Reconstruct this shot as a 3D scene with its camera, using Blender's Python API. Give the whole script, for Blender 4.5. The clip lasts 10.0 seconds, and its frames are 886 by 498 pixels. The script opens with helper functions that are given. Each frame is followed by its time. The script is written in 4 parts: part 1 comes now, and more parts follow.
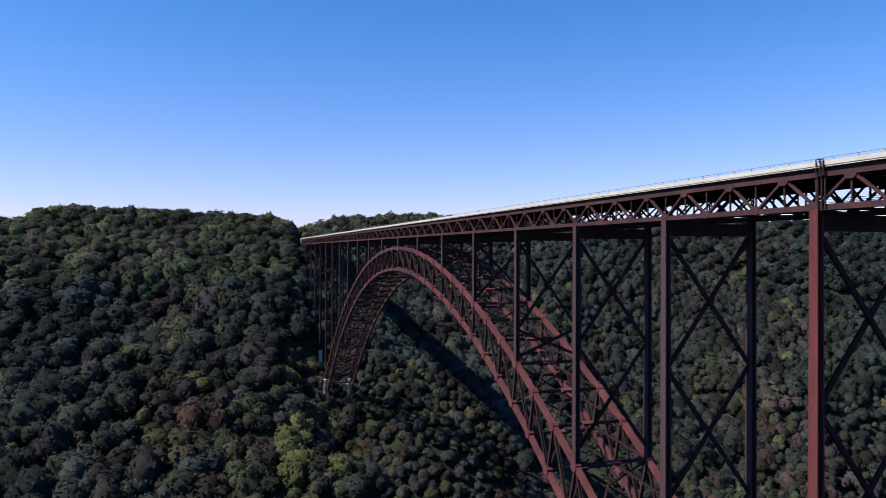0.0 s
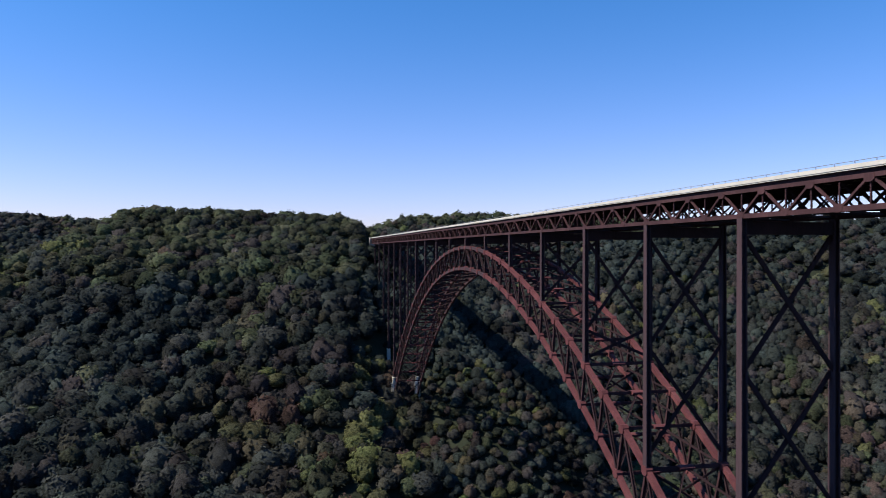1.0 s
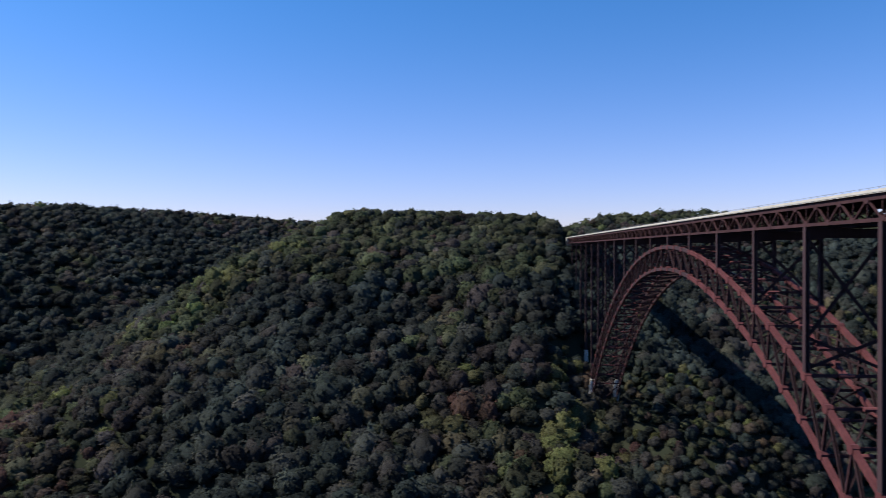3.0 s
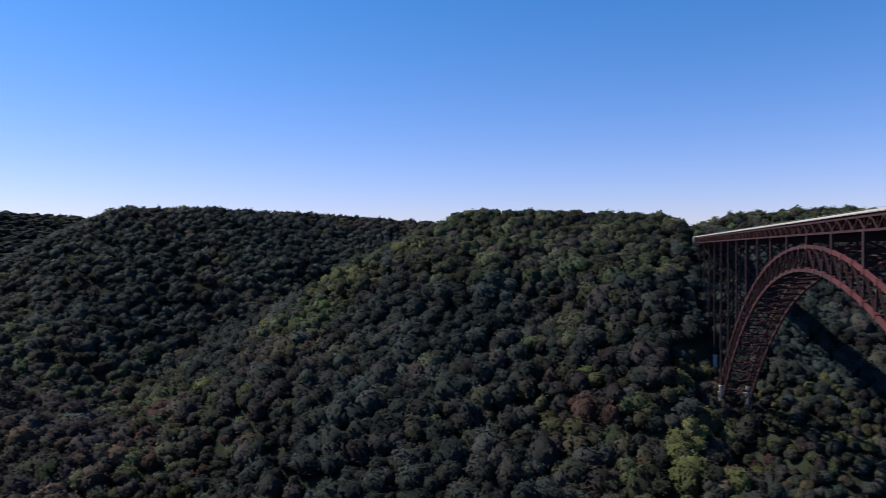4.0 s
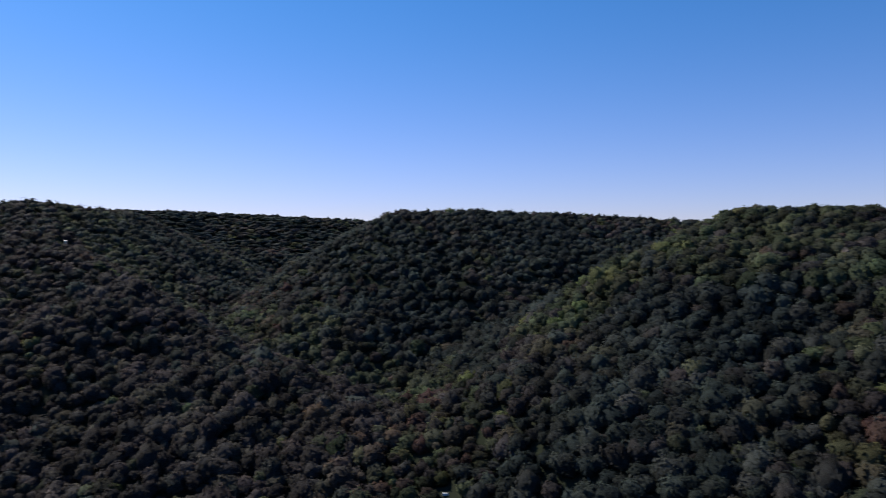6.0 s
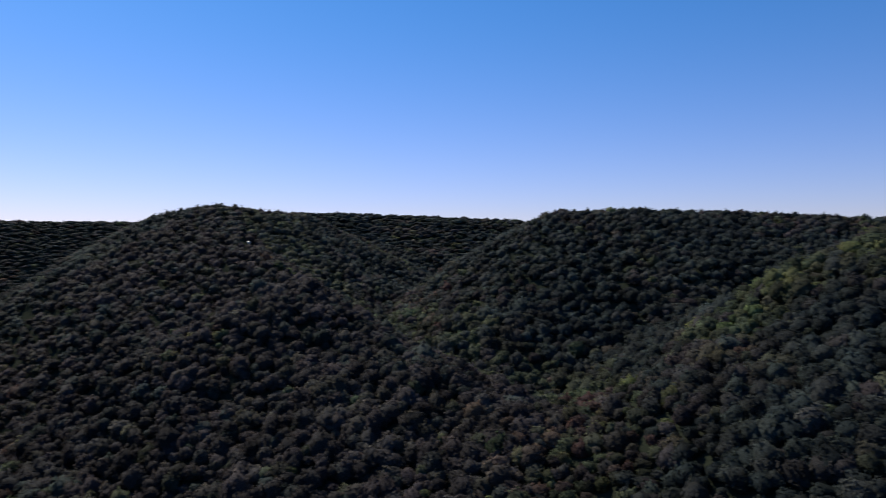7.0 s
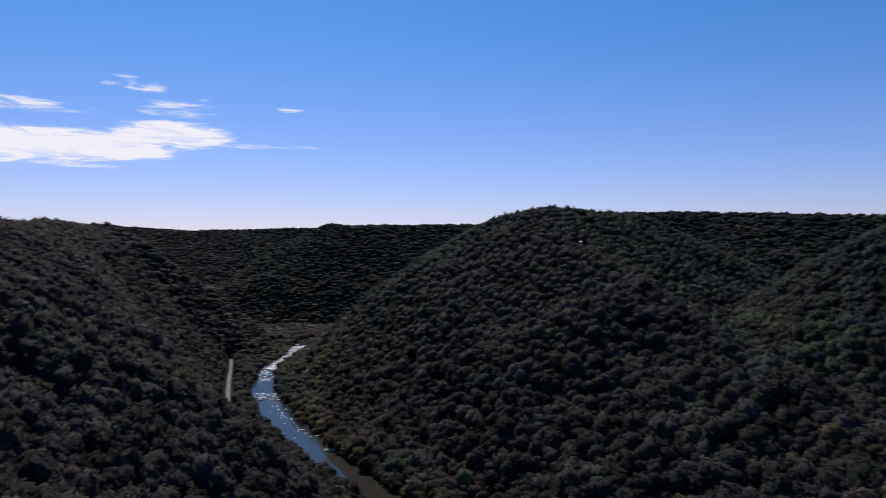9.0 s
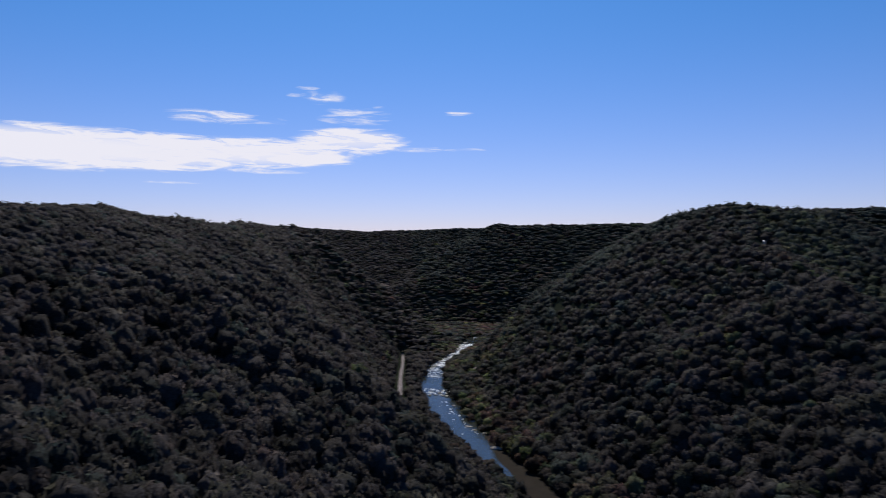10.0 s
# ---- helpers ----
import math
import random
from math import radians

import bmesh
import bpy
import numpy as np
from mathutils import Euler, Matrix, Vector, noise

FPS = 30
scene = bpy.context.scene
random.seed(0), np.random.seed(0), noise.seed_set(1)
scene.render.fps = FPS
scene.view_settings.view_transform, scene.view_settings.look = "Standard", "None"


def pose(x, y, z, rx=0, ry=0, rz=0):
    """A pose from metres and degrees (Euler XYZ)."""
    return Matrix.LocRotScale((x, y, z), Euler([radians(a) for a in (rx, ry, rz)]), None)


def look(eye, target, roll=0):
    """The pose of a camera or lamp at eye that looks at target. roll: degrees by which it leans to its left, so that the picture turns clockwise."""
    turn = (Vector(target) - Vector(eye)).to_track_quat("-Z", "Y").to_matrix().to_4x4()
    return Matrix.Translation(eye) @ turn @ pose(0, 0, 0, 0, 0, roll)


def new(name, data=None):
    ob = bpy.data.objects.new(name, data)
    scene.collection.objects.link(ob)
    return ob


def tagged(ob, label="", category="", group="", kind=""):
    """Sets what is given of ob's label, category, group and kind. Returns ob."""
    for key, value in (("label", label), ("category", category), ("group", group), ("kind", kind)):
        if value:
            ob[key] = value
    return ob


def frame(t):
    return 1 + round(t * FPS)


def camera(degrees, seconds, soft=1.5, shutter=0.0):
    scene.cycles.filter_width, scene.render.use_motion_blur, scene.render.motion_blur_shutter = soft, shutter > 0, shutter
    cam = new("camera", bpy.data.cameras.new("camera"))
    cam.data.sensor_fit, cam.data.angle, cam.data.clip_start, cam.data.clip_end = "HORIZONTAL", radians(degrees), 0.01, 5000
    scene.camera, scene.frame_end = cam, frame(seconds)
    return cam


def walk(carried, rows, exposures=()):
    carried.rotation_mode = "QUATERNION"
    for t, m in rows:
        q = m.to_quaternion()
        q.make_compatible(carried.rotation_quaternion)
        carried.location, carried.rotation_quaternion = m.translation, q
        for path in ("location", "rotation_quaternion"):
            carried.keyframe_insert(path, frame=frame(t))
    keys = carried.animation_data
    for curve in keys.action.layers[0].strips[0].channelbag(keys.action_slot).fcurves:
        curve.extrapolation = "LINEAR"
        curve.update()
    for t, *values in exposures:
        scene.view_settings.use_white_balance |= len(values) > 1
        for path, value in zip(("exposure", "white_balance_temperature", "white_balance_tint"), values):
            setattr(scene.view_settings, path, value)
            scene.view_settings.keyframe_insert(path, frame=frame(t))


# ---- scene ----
cam = camera(63.5, 10.0, soft=0.5, shutter=0.45)
# the camera hovers beside the bridge and turns to its left
EYE = (-82.35, -83.5, 254.0)
HEADING = -17.05
ROWS = [  # seconds, yaw, pitch, roll
    (0.0, 0.0, 0.09, -0.1), (0.5, 2.67, 0.06, -0.07), (0.7, 3.85, 0.05, -0.06), (1.0, 5.37, 0.03, -0.05),
    (1.5, 8.06, 0.01, -0.03), (1.9, 10.42, -0.01, -0.01), (2.0, 11.21, -0.01, 0.0), (2.3, 14.09, -0.01, -0.02), (2.5, 16.04, -0.01, -0.02),
    (2.7, 18.05, -0.01, -0.02), (3.8, 28.6, -0.01, 0.01), (4.0, 30.5, -0.01, 0.02), (4.5, 35.32, -0.01, 0.03), (5.0, 40.22, 0.0, 0.04),
    (5.5, 45.35, 0.01, 0.03), (5.7, 47.5, 0.01, 0.02), (7.0, 63.57, 0.03, 0.0), (7.5, 70.06, 0.02, 0.01), (8.0, 76.55, 0.03, 0.03),
    (8.5, 83.06, 0.02, 0.02), (9.0, 89.62, 0.03, 0.0), (9.5, 96.27, 0.02, -0.01), (10.0, 102.9, 0.03, 0.0),
]
walk(cam, [(t, pose(*EYE, 90 + pitch, roll, HEADING + yaw)) for t, yaw, pitch, roll in ROWS],
     [(0.0, 0.69, 6500, 10), (2.5, 0.6, 6500, 10), (5.5, 0.31, 6450, 10), (7.5, 0.09, 6450, 10), (10.0, -0.19, 6250, 10)])

# ---- light ----
SUN_BEARING, SUN_HEIGHT = -89.0, 47.7   # degrees; bearing clockwise from +y
sun_data = bpy.data.lights.new("sun", "SUN")
sun_data.energy, sun_data.angle, sun_data.color = 4.7, radians(0.55), (1.0, 0.93, 0.82)
sun = new("sun", sun_data)
to_sun = Vector((math.sin(radians(SUN_BEARING)) * math.cos(radians(SUN_HEIGHT)),
                 math.cos(radians(SUN_BEARING)) * math.cos(radians(SUN_HEIGHT)), math.sin(radians(SUN_HEIGHT))))
sun.matrix_basis = look(to_sun * 600, (0, 0, 0))

world = bpy.data.worlds.new("sky")
scene.world = world
world.use_nodes = True
wn, wl = world.node_tree.nodes, world.node_tree.links
wn.clear()


def wnode(kind, **values):
    n = wn.new(kind)
    for key, value in values.items():
        setattr(n, key, value)
    return n


def wmath(op, a, b=None, c=None, clamp=False):
    n = wn.new("ShaderNodeMath")
    n.operation, n.use_clamp = op, clamp
    for i, v in enumerate((a, b, c)):
        if v is None:
            continue
        if isinstance(v, (int, float)):
            n.inputs[i].default_value = v
        else:
            wl.new(v, n.inputs[i])
    return n.outputs[0]


sky = wnode("ShaderNodeTexSky", sky_type="NISHITA", sun_disc=False)
sky.sun_elevation, sky.sun_rotation = radians(SUN_HEIGHT), radians(SUN_BEARING)
sky.altitude, sky.air_density, sky.dust_density, sky.ozone_density = 300, 1.0, 0.3, 2.0
tint = wnode("ShaderNodeHueSaturation")
tint.inputs["Saturation"].default_value = 1.1
deep = wnode("ShaderNodeMix", data_type="RGBA", blend_type="MULTIPLY")
deep.inputs["Factor"].default_value = 1.0
wl.new(sky.outputs[0], deep.inputs["A"])
wl.new(deep.outputs["Result"], tint.inputs["Color"])
# thin clouds, by bearing and height in the sky
coord = wnode("ShaderNodeTexCoord")
split = wnode("ShaderNodeSeparateXYZ")
wl.new(coord.outputs["Generated"], split.inputs[0])
bearing = wmath("MULTIPLY", wmath("ARCTAN2", split.outputs[0], split.outputs[1]), 57.2958)
height = wmath("MULTIPLY", wmath("ARCSINE", split.outputs[2]), 57.2958)
clear = wnode("ShaderNodeMapRange", interpolation_type="SMOOTHSTEP")
clear.inputs["From Min"].default_value, clear.inputs["From Max"].default_value = 0.0, 22.0
wl.new(height, clear.inputs["Value"])
air = wnode("ShaderNodeMix", data_type="RGBA")
wl.new(clear.outputs["Result"], air.inputs["Factor"])
air.inputs["A"].default_value, air.inputs["B"].default_value = (0.995, 0.93, 1.34, 1), (0.68, 0.99, 1.38, 1)
wl.new(air.outputs["Result"], deep.inputs["B"])
plane = wnode("ShaderNodeCombineXYZ")
wl.new(wmath("MULTIPLY", bearing, 0.13), plane.inputs[0])
wl.new(wmath("MULTIPLY", height, 0.9), plane.inputs[1])
streak = wnode("ShaderNodeTexNoise")
streak.inputs["Scale"].default_value, streak.inputs["Detail"].default_value, streak.inputs["Roughness"].default_value = 2.2, 10.0, 0.66
streak.inputs["Distortion"].default_value = 0.6
wl.new(plane.outputs[0], streak.inputs["Vector"])
cloud = None
for b0, h0, wide, high, dense in ((-116.0, 7.2, 20.0, 1.85, 1.9), (-101.5, 7.4, 10.0, 1.45, 1.7), (-93.2, 8.5, 5.4, 1.25, 1.5), (-88.4, 7.95, 3.4, 0.34, 0.85), (-84.2, 7.9, 2.4, 0.2, 0.65),
                                  (-103.6, 10.0, 4.6, 0.75, 0.74), (-99.4, 9.8, 2.0, 0.45, 0.62), (-95.4, 11.8, 2.2, 0.7, 0.74), (-92.9, 10.4, 3.6, 0.95, 0.66),
                                  (-84.6, 10.7, 1.6, 0.3, 0.65), (-106.5, 5.0, 3.0, 0.16, 0.6), (-100.5, 6.05, 5.0, 0.32, 0.8), (-96.5, 12.5, 1.2, 0.22, 0.7), (-97.6, 11.9, 0.8, 0.3, 0.6), (-91.0, 11.2, 0.7, 0.2, 0.65)):
    u = wmath("DIVIDE", wmath("SUBTRACT", bearing, b0), wide)
    v = wmath("DIVIDE", wmath("SUBTRACT", height, h0), high)
    r2 = wmath("ADD", wmath("POWER", wmath("ABSOLUTE", u), 3.0), wmath("MULTIPLY", v, v))
    blob = wmath("MULTIPLY", wmath("SUBTRACT", 1.0, r2, clamp=True), dense)
    cloud = blob if cloud is None else wmath("MAXIMUM", cloud, blob)
fibre = wmath("MULTIPLY_ADD", wmath("SUBTRACT", streak.outputs["Fac"], 0.5), 3.4, 0.62)
cover = wnode("ShaderNodeMapRange", interpolation_type="SMOOTHSTEP")
cover.inputs["From Min"].default_value, cover.inputs["From Max"].default_value = 0.2, 0.8
wl.new(wmath("MULTIPLY", cloud, wmath("MAXIMUM", fibre, 0.42)), cover.inputs["Value"])
veil = wnode("ShaderNodeMix", data_type="RGBA")
wl.new(cover.outputs["Result"], veil.inputs["Factor"])
wl.new(tint.outputs[0], veil.inputs["A"])
veil.inputs["B"].default_value = (12.0, 11.6, 12.4, 1)
back = wnode("ShaderNodeBackground")
back.inputs["Strength"].default_value = 0.081
wl.new(veil.outputs["Result"], back.inputs["Color"])
wout = wnode("ShaderNodeOutputWorld")
wl.new(back.outputs[0], wout.inputs["Surface"])


# ---- materials ----
def material(name, base, rough=0.8, metal=0.0):
    m = bpy.data.materials.new(name)
    m.use_nodes = True
    n, l = m.node_tree.nodes, m.node_tree.links
    b = n["Principled BSDF"]
    b.inputs["Base Color"].default_value = (*base, 1)
    b.inputs["Roughness"].default_value, b.inputs["Metallic"].default_value = rough, metal
    return m, n, l, b


def mottled(name, colours, rough, scales, bump=0.0, bump_scale=1.0, stretch=(1, 1, 1), spread=(0.3, 0.7), fine=0.35):
    """A material of three colours, mixed by a coarse and a fine noise in world space."""
    m, n, l, b = material(name, colours[0], rough)
    geo = n.new("ShaderNodeNewGeometry")
    mp = n.new("ShaderNodeMapping")
    mp.inputs["Scale"].default_value = stretch
    l.new(geo.outputs["Position"], mp.inputs["Vector"])
    facs = []
    for s in scales:
        t = n.new("ShaderNodeTexNoise")
        t.inputs["Scale"].default_value, t.inputs["Detail"].default_value, t.inputs["Roughness"].default_value = s, 6, 0.6
        l.new(mp.outputs[0], t.inputs["Vector"])
        facs.append(t.outputs["Fac"])
    mix = n.new("ShaderNodeMix")
    mix.inputs["Factor"].default_value = fine
    l.new(facs[0], mix.inputs["A"])
    l.new(facs[1], mix.inputs["B"])
    ramp = n.new("ShaderNodeValToRGB")
    e = ramp.color_ramp.elements
    e[0].position, e[0].color = spread[0], (*colours[0], 1)
    e[1].position, e[1].color = spread[1], (*colours[2], 1)
    mid = e.new(sum(spread) / 2)
    mid.color = (*colours[1], 1)
    l.new(mix.outputs["Result"], ramp.inputs["Fac"])
    l.new(ramp.outputs[0], b.inputs["Base Color"])
    if bump:
        t = n.new("ShaderNodeTexNoise")
        t.inputs["Scale"].default_value, t.inputs["Detail"].default_value = bump_scale, 4
        l.new(geo.outputs["Position"], t.inputs["Vector"])
        bp = n.new("ShaderNodeBump")
        bp.inputs["Strength"].default_value, bp.inputs["Distance"].default_value = bump, 0.5 / bump_scale
        l.new(t.outputs["Fac"], bp.inputs["Height"])
        l.new(bp.outputs[0], b.inputs["Normal"])
    return m


STEEL = mottled("weathering_steel", ((0.029, 0.014, 0.016), (0.047, 0.023, 0.025), (0.082, 0.039, 0.041)), 0.8, (0.12, 2.5), 0.15, 3.0, (1, 1, 0.35))
# darker copy of the steel, with the shade inside the bridge put in
DARK_STEEL = mottled("shade_dark_steel", ((0.018, 0.011, 0.012), (0.032, 0.018, 0.020), (0.052, 0.028, 0.030)), 0.8, (0.1, 2.0), 0.15, 3.0, (1, 1, 0.2))
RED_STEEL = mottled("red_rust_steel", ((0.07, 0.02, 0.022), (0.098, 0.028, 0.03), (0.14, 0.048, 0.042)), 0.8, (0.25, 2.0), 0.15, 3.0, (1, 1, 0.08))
# rust red of the arch, lifted for the sun on its near chords
ARCH_STEEL = mottled("sunlit_rust_steel", ((0.055, 0.019, 0.021), (0.088, 0.030, 0.032), (0.14, 0.05, 0.05)), 0.8, (0.15, 2.0), 0.15, 3.0, (1, 1, 0.35))
# the legs' mauve, which also carries the shade of the arch's far half
LEG_STEEL = mottled("mauve_steel", ((0.031, 0.019, 0.022), (0.047, 0.029, 0.033), (0.068, 0.043, 0.047)), 0.8, (0.12, 2.0), 0.15, 3.0, (1, 1, 0.1))
for m in (STEEL, DARK_STEEL, RED_STEEL, ARCH_STEEL, LEG_STEEL):
    m.node_tree.nodes["Principled BSDF"].inputs["Specular IOR Level"].default_value = 0.12
CONCRETE = mottled("concrete", ((0.36, 0.34, 0.295), (0.44, 0.415, 0.365), (0.51, 0.48, 0.43)), 0.85, (0.3, 3.0), 0.2, 2.0, (1, 1, 2))
ASPHALT = mottled("asphalt", ((0.045, 0.045, 0.047), (0.055, 0.055, 0.056), (0.07, 0.07, 0.07)), 0.9, (0.3, 6.0))
GALVANISED = mottled("galvanised_steel", ((0.12, 0.125, 0.14), (0.16, 0.165, 0.18), (0.2, 0.205, 0.22)), 0.55, (0.5, 5.0))
SOIL = mottled("forest_floor", ((0.016, 0.02, 0.013), (0.023, 0.027, 0.018), (0.032, 0.034, 0.024)), 1.0, (0.02, 0.3), 0.4, 0.5)
GRAVEL = mottled("track_ballast", ((0.09, 0.071, 0.072), (0.125, 0.098, 0.098), (0.17, 0.137, 0.132)), 0.95, (0.1, 1.5))
ROCK = mottled("sandstone", ((0.2, 0.17, 0.14), (0.3, 0.26, 0.22), (0.42, 0.37, 0.32)), 0.9, (0.15, 1.0), 0.6, 0.6)
SOIL.node_tree.nodes["Principled BSDF"].inputs["Specular IOR Level"].default_value = 0.0
BROWN_ROCK = mottled("brown_sandstone", ((0.09, 0.07, 0.055), (0.14, 0.11, 0.085), (0.2, 0.16, 0.13)), 0.95, (0.15, 1.0), 0.6, 0.6)
BARK = mottled("bark", ((0.07, 0.055, 0.04), (0.11, 0.09, 0.065), (0.16, 0.13, 0.1)), 0.95, (0.4, 4.0))


def leaf_material(name, single):
    m, n, l, b = material(name, (0.06, 0.09, 0.03), 0.7)
    b.inputs["Specular IOR Level"].default_value = 0.12
    b.inputs["Roughness"].default_value = 0.8
    at = n.new("ShaderNodeAttribute")
    at.attribute_name = "species_light"
    info = n.new("ShaderNodeObjectInfo")
    ramp = n.new("ShaderNodeValToRGB")
    e = ramp.color_ramp.elements
    # bluish tones hold some haze, the russets are darkened for lens vignette
    stops = [(0.0, (0.030, 0.041, 0.040)), (0.25, (0.036, 0.045, 0.039)), (0.45, (0.040, 0.043, 0.040)), (0.58, (0.050, 0.041, 0.041)),
             (0.70, (0.052, 0.066, 0.036)), (0.80, (0.066, 0.047, 0.043)), (0.93, (0.081, 0.097, 0.038)), (1.0, (0.082, 0.052, 0.044))]
    e[0].position, e[0].color = stops[0][0], (*stops[0][1], 1)
    e[1].position, e[1].color = stops[-1][0], (*stops[-1][1], 1)
    for p, c in stops[1:-1]:
        e.new(p).color = (*c, 1)
    l.new(info.outputs["Random"] if single else at.outputs["Fac"], ramp.inputs["Fac"])
    geo = n.new("ShaderNodeNewGeometry")
    noise_a = n.new("ShaderNodeTexNoise")
    noise_a.inputs["Scale"].default_value, noise_a.inputs["Detail"].default_value = 0.012, 3
    l.new(geo.outputs["Position"], noise_a.inputs["Vector"])
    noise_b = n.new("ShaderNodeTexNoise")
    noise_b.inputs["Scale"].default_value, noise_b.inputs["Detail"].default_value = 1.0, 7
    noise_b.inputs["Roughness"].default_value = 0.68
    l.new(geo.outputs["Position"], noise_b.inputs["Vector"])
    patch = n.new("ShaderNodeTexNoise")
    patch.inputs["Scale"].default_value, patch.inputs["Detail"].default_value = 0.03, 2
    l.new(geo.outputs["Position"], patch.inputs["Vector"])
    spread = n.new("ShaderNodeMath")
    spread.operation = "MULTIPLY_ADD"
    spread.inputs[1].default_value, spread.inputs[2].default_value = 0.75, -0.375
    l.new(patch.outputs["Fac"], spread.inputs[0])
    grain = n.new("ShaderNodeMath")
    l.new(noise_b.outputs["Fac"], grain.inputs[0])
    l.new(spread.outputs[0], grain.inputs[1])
    # each tree has a tone of its own
    tone = n.new("ShaderNodeMath")
    tone.operation = "MULTIPLY"
    tone.inputs[1].default_value = 97.3
    l.new(info.outputs["Random"] if single else at.outputs["Fac"], tone.inputs[0])
    part_of = n.new("ShaderNodeMath")
    part_of.operation = "FRACT"
    l.new(tone.outputs[0], part_of.inputs[0])
    lighter = n.new("ShaderNodeMix")
    lighter.data_type, lighter.blend_type = "RGBA", "MULTIPLY"
    lighter.inputs["Factor"].default_value = 1.0
    shade = n.new("ShaderNodeMapRange")
    shade.inputs["To Min"].default_value, shade.inputs["To Max"].default_value = 0.68, 1.3
    l.new(part_of.outputs[0], shade.inputs["Value"])
    l.new(ramp.outputs[0], lighter.inputs["A"])
    l.new(shade.outputs[0], lighter.inputs["B"])
    hsv = n.new("ShaderNodeHueSaturation")
    l.new(lighter.outputs["Result"], hsv.inputs["Color"])
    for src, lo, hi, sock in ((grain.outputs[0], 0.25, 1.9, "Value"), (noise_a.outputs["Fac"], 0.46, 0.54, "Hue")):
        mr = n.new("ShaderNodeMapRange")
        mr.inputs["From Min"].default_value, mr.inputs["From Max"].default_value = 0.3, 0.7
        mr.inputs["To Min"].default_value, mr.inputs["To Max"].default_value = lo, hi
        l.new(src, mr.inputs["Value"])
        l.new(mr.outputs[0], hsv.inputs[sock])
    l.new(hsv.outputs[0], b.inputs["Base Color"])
    bp = n.new("ShaderNodeBump")
    bp.inputs["Strength"].default_value, bp.inputs["Distance"].default_value = 0.8, 1.0
    l.new(noise_b.outputs["Fac"], bp.inputs["Height"])
    # leaf sprays are shaded with the crown's roundness
    way = n.new("ShaderNodeAttribute")
    way.attribute_name = "crown_normal"
    turn = n.new("ShaderNodeVectorTransform")
    turn.vector_type, turn.convert_from, turn.convert_to = "NORMAL", "OBJECT", "WORLD"
    l.new(way.outputs["Vector"], turn.inputs[0])
    soften = n.new("ShaderNodeMix")
    soften.data_type = "VECTOR"
    soften.inputs["Factor"].default_value = 0.62
    l.new(geo.outputs["Normal"], soften.inputs["A"])
    l.new(turn.outputs[0], soften.inputs["B"])
    unit = n.new("ShaderNodeVectorMath")
    unit.operation = "NORMALIZE"
    l.new(soften.outputs["Result"], unit.inputs[0])
    l.new(unit.outputs["Vector"], bp.inputs["Normal"])
    l.new(bp.outputs[0], b.inputs["Normal"])
    thin = n.new("ShaderNodeBsdfTranslucent")
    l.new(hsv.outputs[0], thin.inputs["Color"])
    mix = n.new("ShaderNodeMixShader")
    mix.inputs["Fac"].default_value = 0.5
    l.new(b.outputs[0], mix.inputs[1])
    l.new(thin.outputs[0], mix.inputs[2])
    l.new(mix.outputs[0], n["Material Output"].inputs["Surface"])
    return m


LEAF, TREE_LEAF = leaf_material("woodland_foliage", False), leaf_material("tree_foliage", True)


def water_material():
    m, n, l, b = material("river_water", (0.03, 0.034, 0.03), 0.06)
    b.inputs["IOR"].default_value = 1.33
    geo = n.new("ShaderNodeNewGeometry")
    t = n.new("ShaderNodeTexNoise")
    t.inputs["Scale"].default_value, t.inputs["Detail"].default_value = 0.25, 5
    l.new(geo.outputs["Position"], t.inputs["Vector"])
    bp = n.new("ShaderNodeBump")
    bp.inputs["Strength"].default_value, bp.inputs["Distance"].default_value = 0.9, 0.6
    l.new(t.outputs["Fac"], bp.inputs["Height"])
    l.new(bp.outputs[0], b.inputs["Normal"])
    return m


WHITE_PAINT = mottled("white_van_paint", ((0.7, 0.71, 0.72), (0.76, 0.77, 0.78), (0.8, 0.8, 0.8)), 0.35, (0.8, 6.0))
WINDOW = material("dark_window", (0.01, 0.011, 0.012), 0.08)[0]
WATER = water_material()
FOAM = mottled("white_water", ((0.5, 0.52, 0.53), (0.7, 0.71, 0.72), (0.85, 0.85, 0.86)), 0.6, (0.1, 0.8), 0.8, 0.6)


# ---- mesh helpers ----
def mesh_of(name, bm, mat):
    me = bpy.data.meshes.new(name)
    bm.to_mesh(me)
    bm.free()
    me.materials.append(mat)
    return me


def unit_box(mat, name):
    bm = bmesh.new()
    bmesh.ops.create_cube(bm, size=1.0)
    return mesh_of(name, bm, mat)


def unit_h(mat, name, web=0.16, flange=0.14):
    """An H-section along z, one unit in each direction."""
    bm = bmesh.new()
    for cx, sx, sy in ((-0.5 + flange / 2, flange, 1.0), (0.5 - flange / 2, flange, 1.0), (0.0, 1 - 2 * flange, web)):
        made = bmesh.ops.create_cube(bm, size=1.0)["verts"]
        bmesh.ops.transform(bm, matrix=Matrix.Translation((cx, 0, 0)) @ Matrix.Diagonal((sx, sy, 1, 1)), verts=made)
    return mesh_of(name, bm, mat)


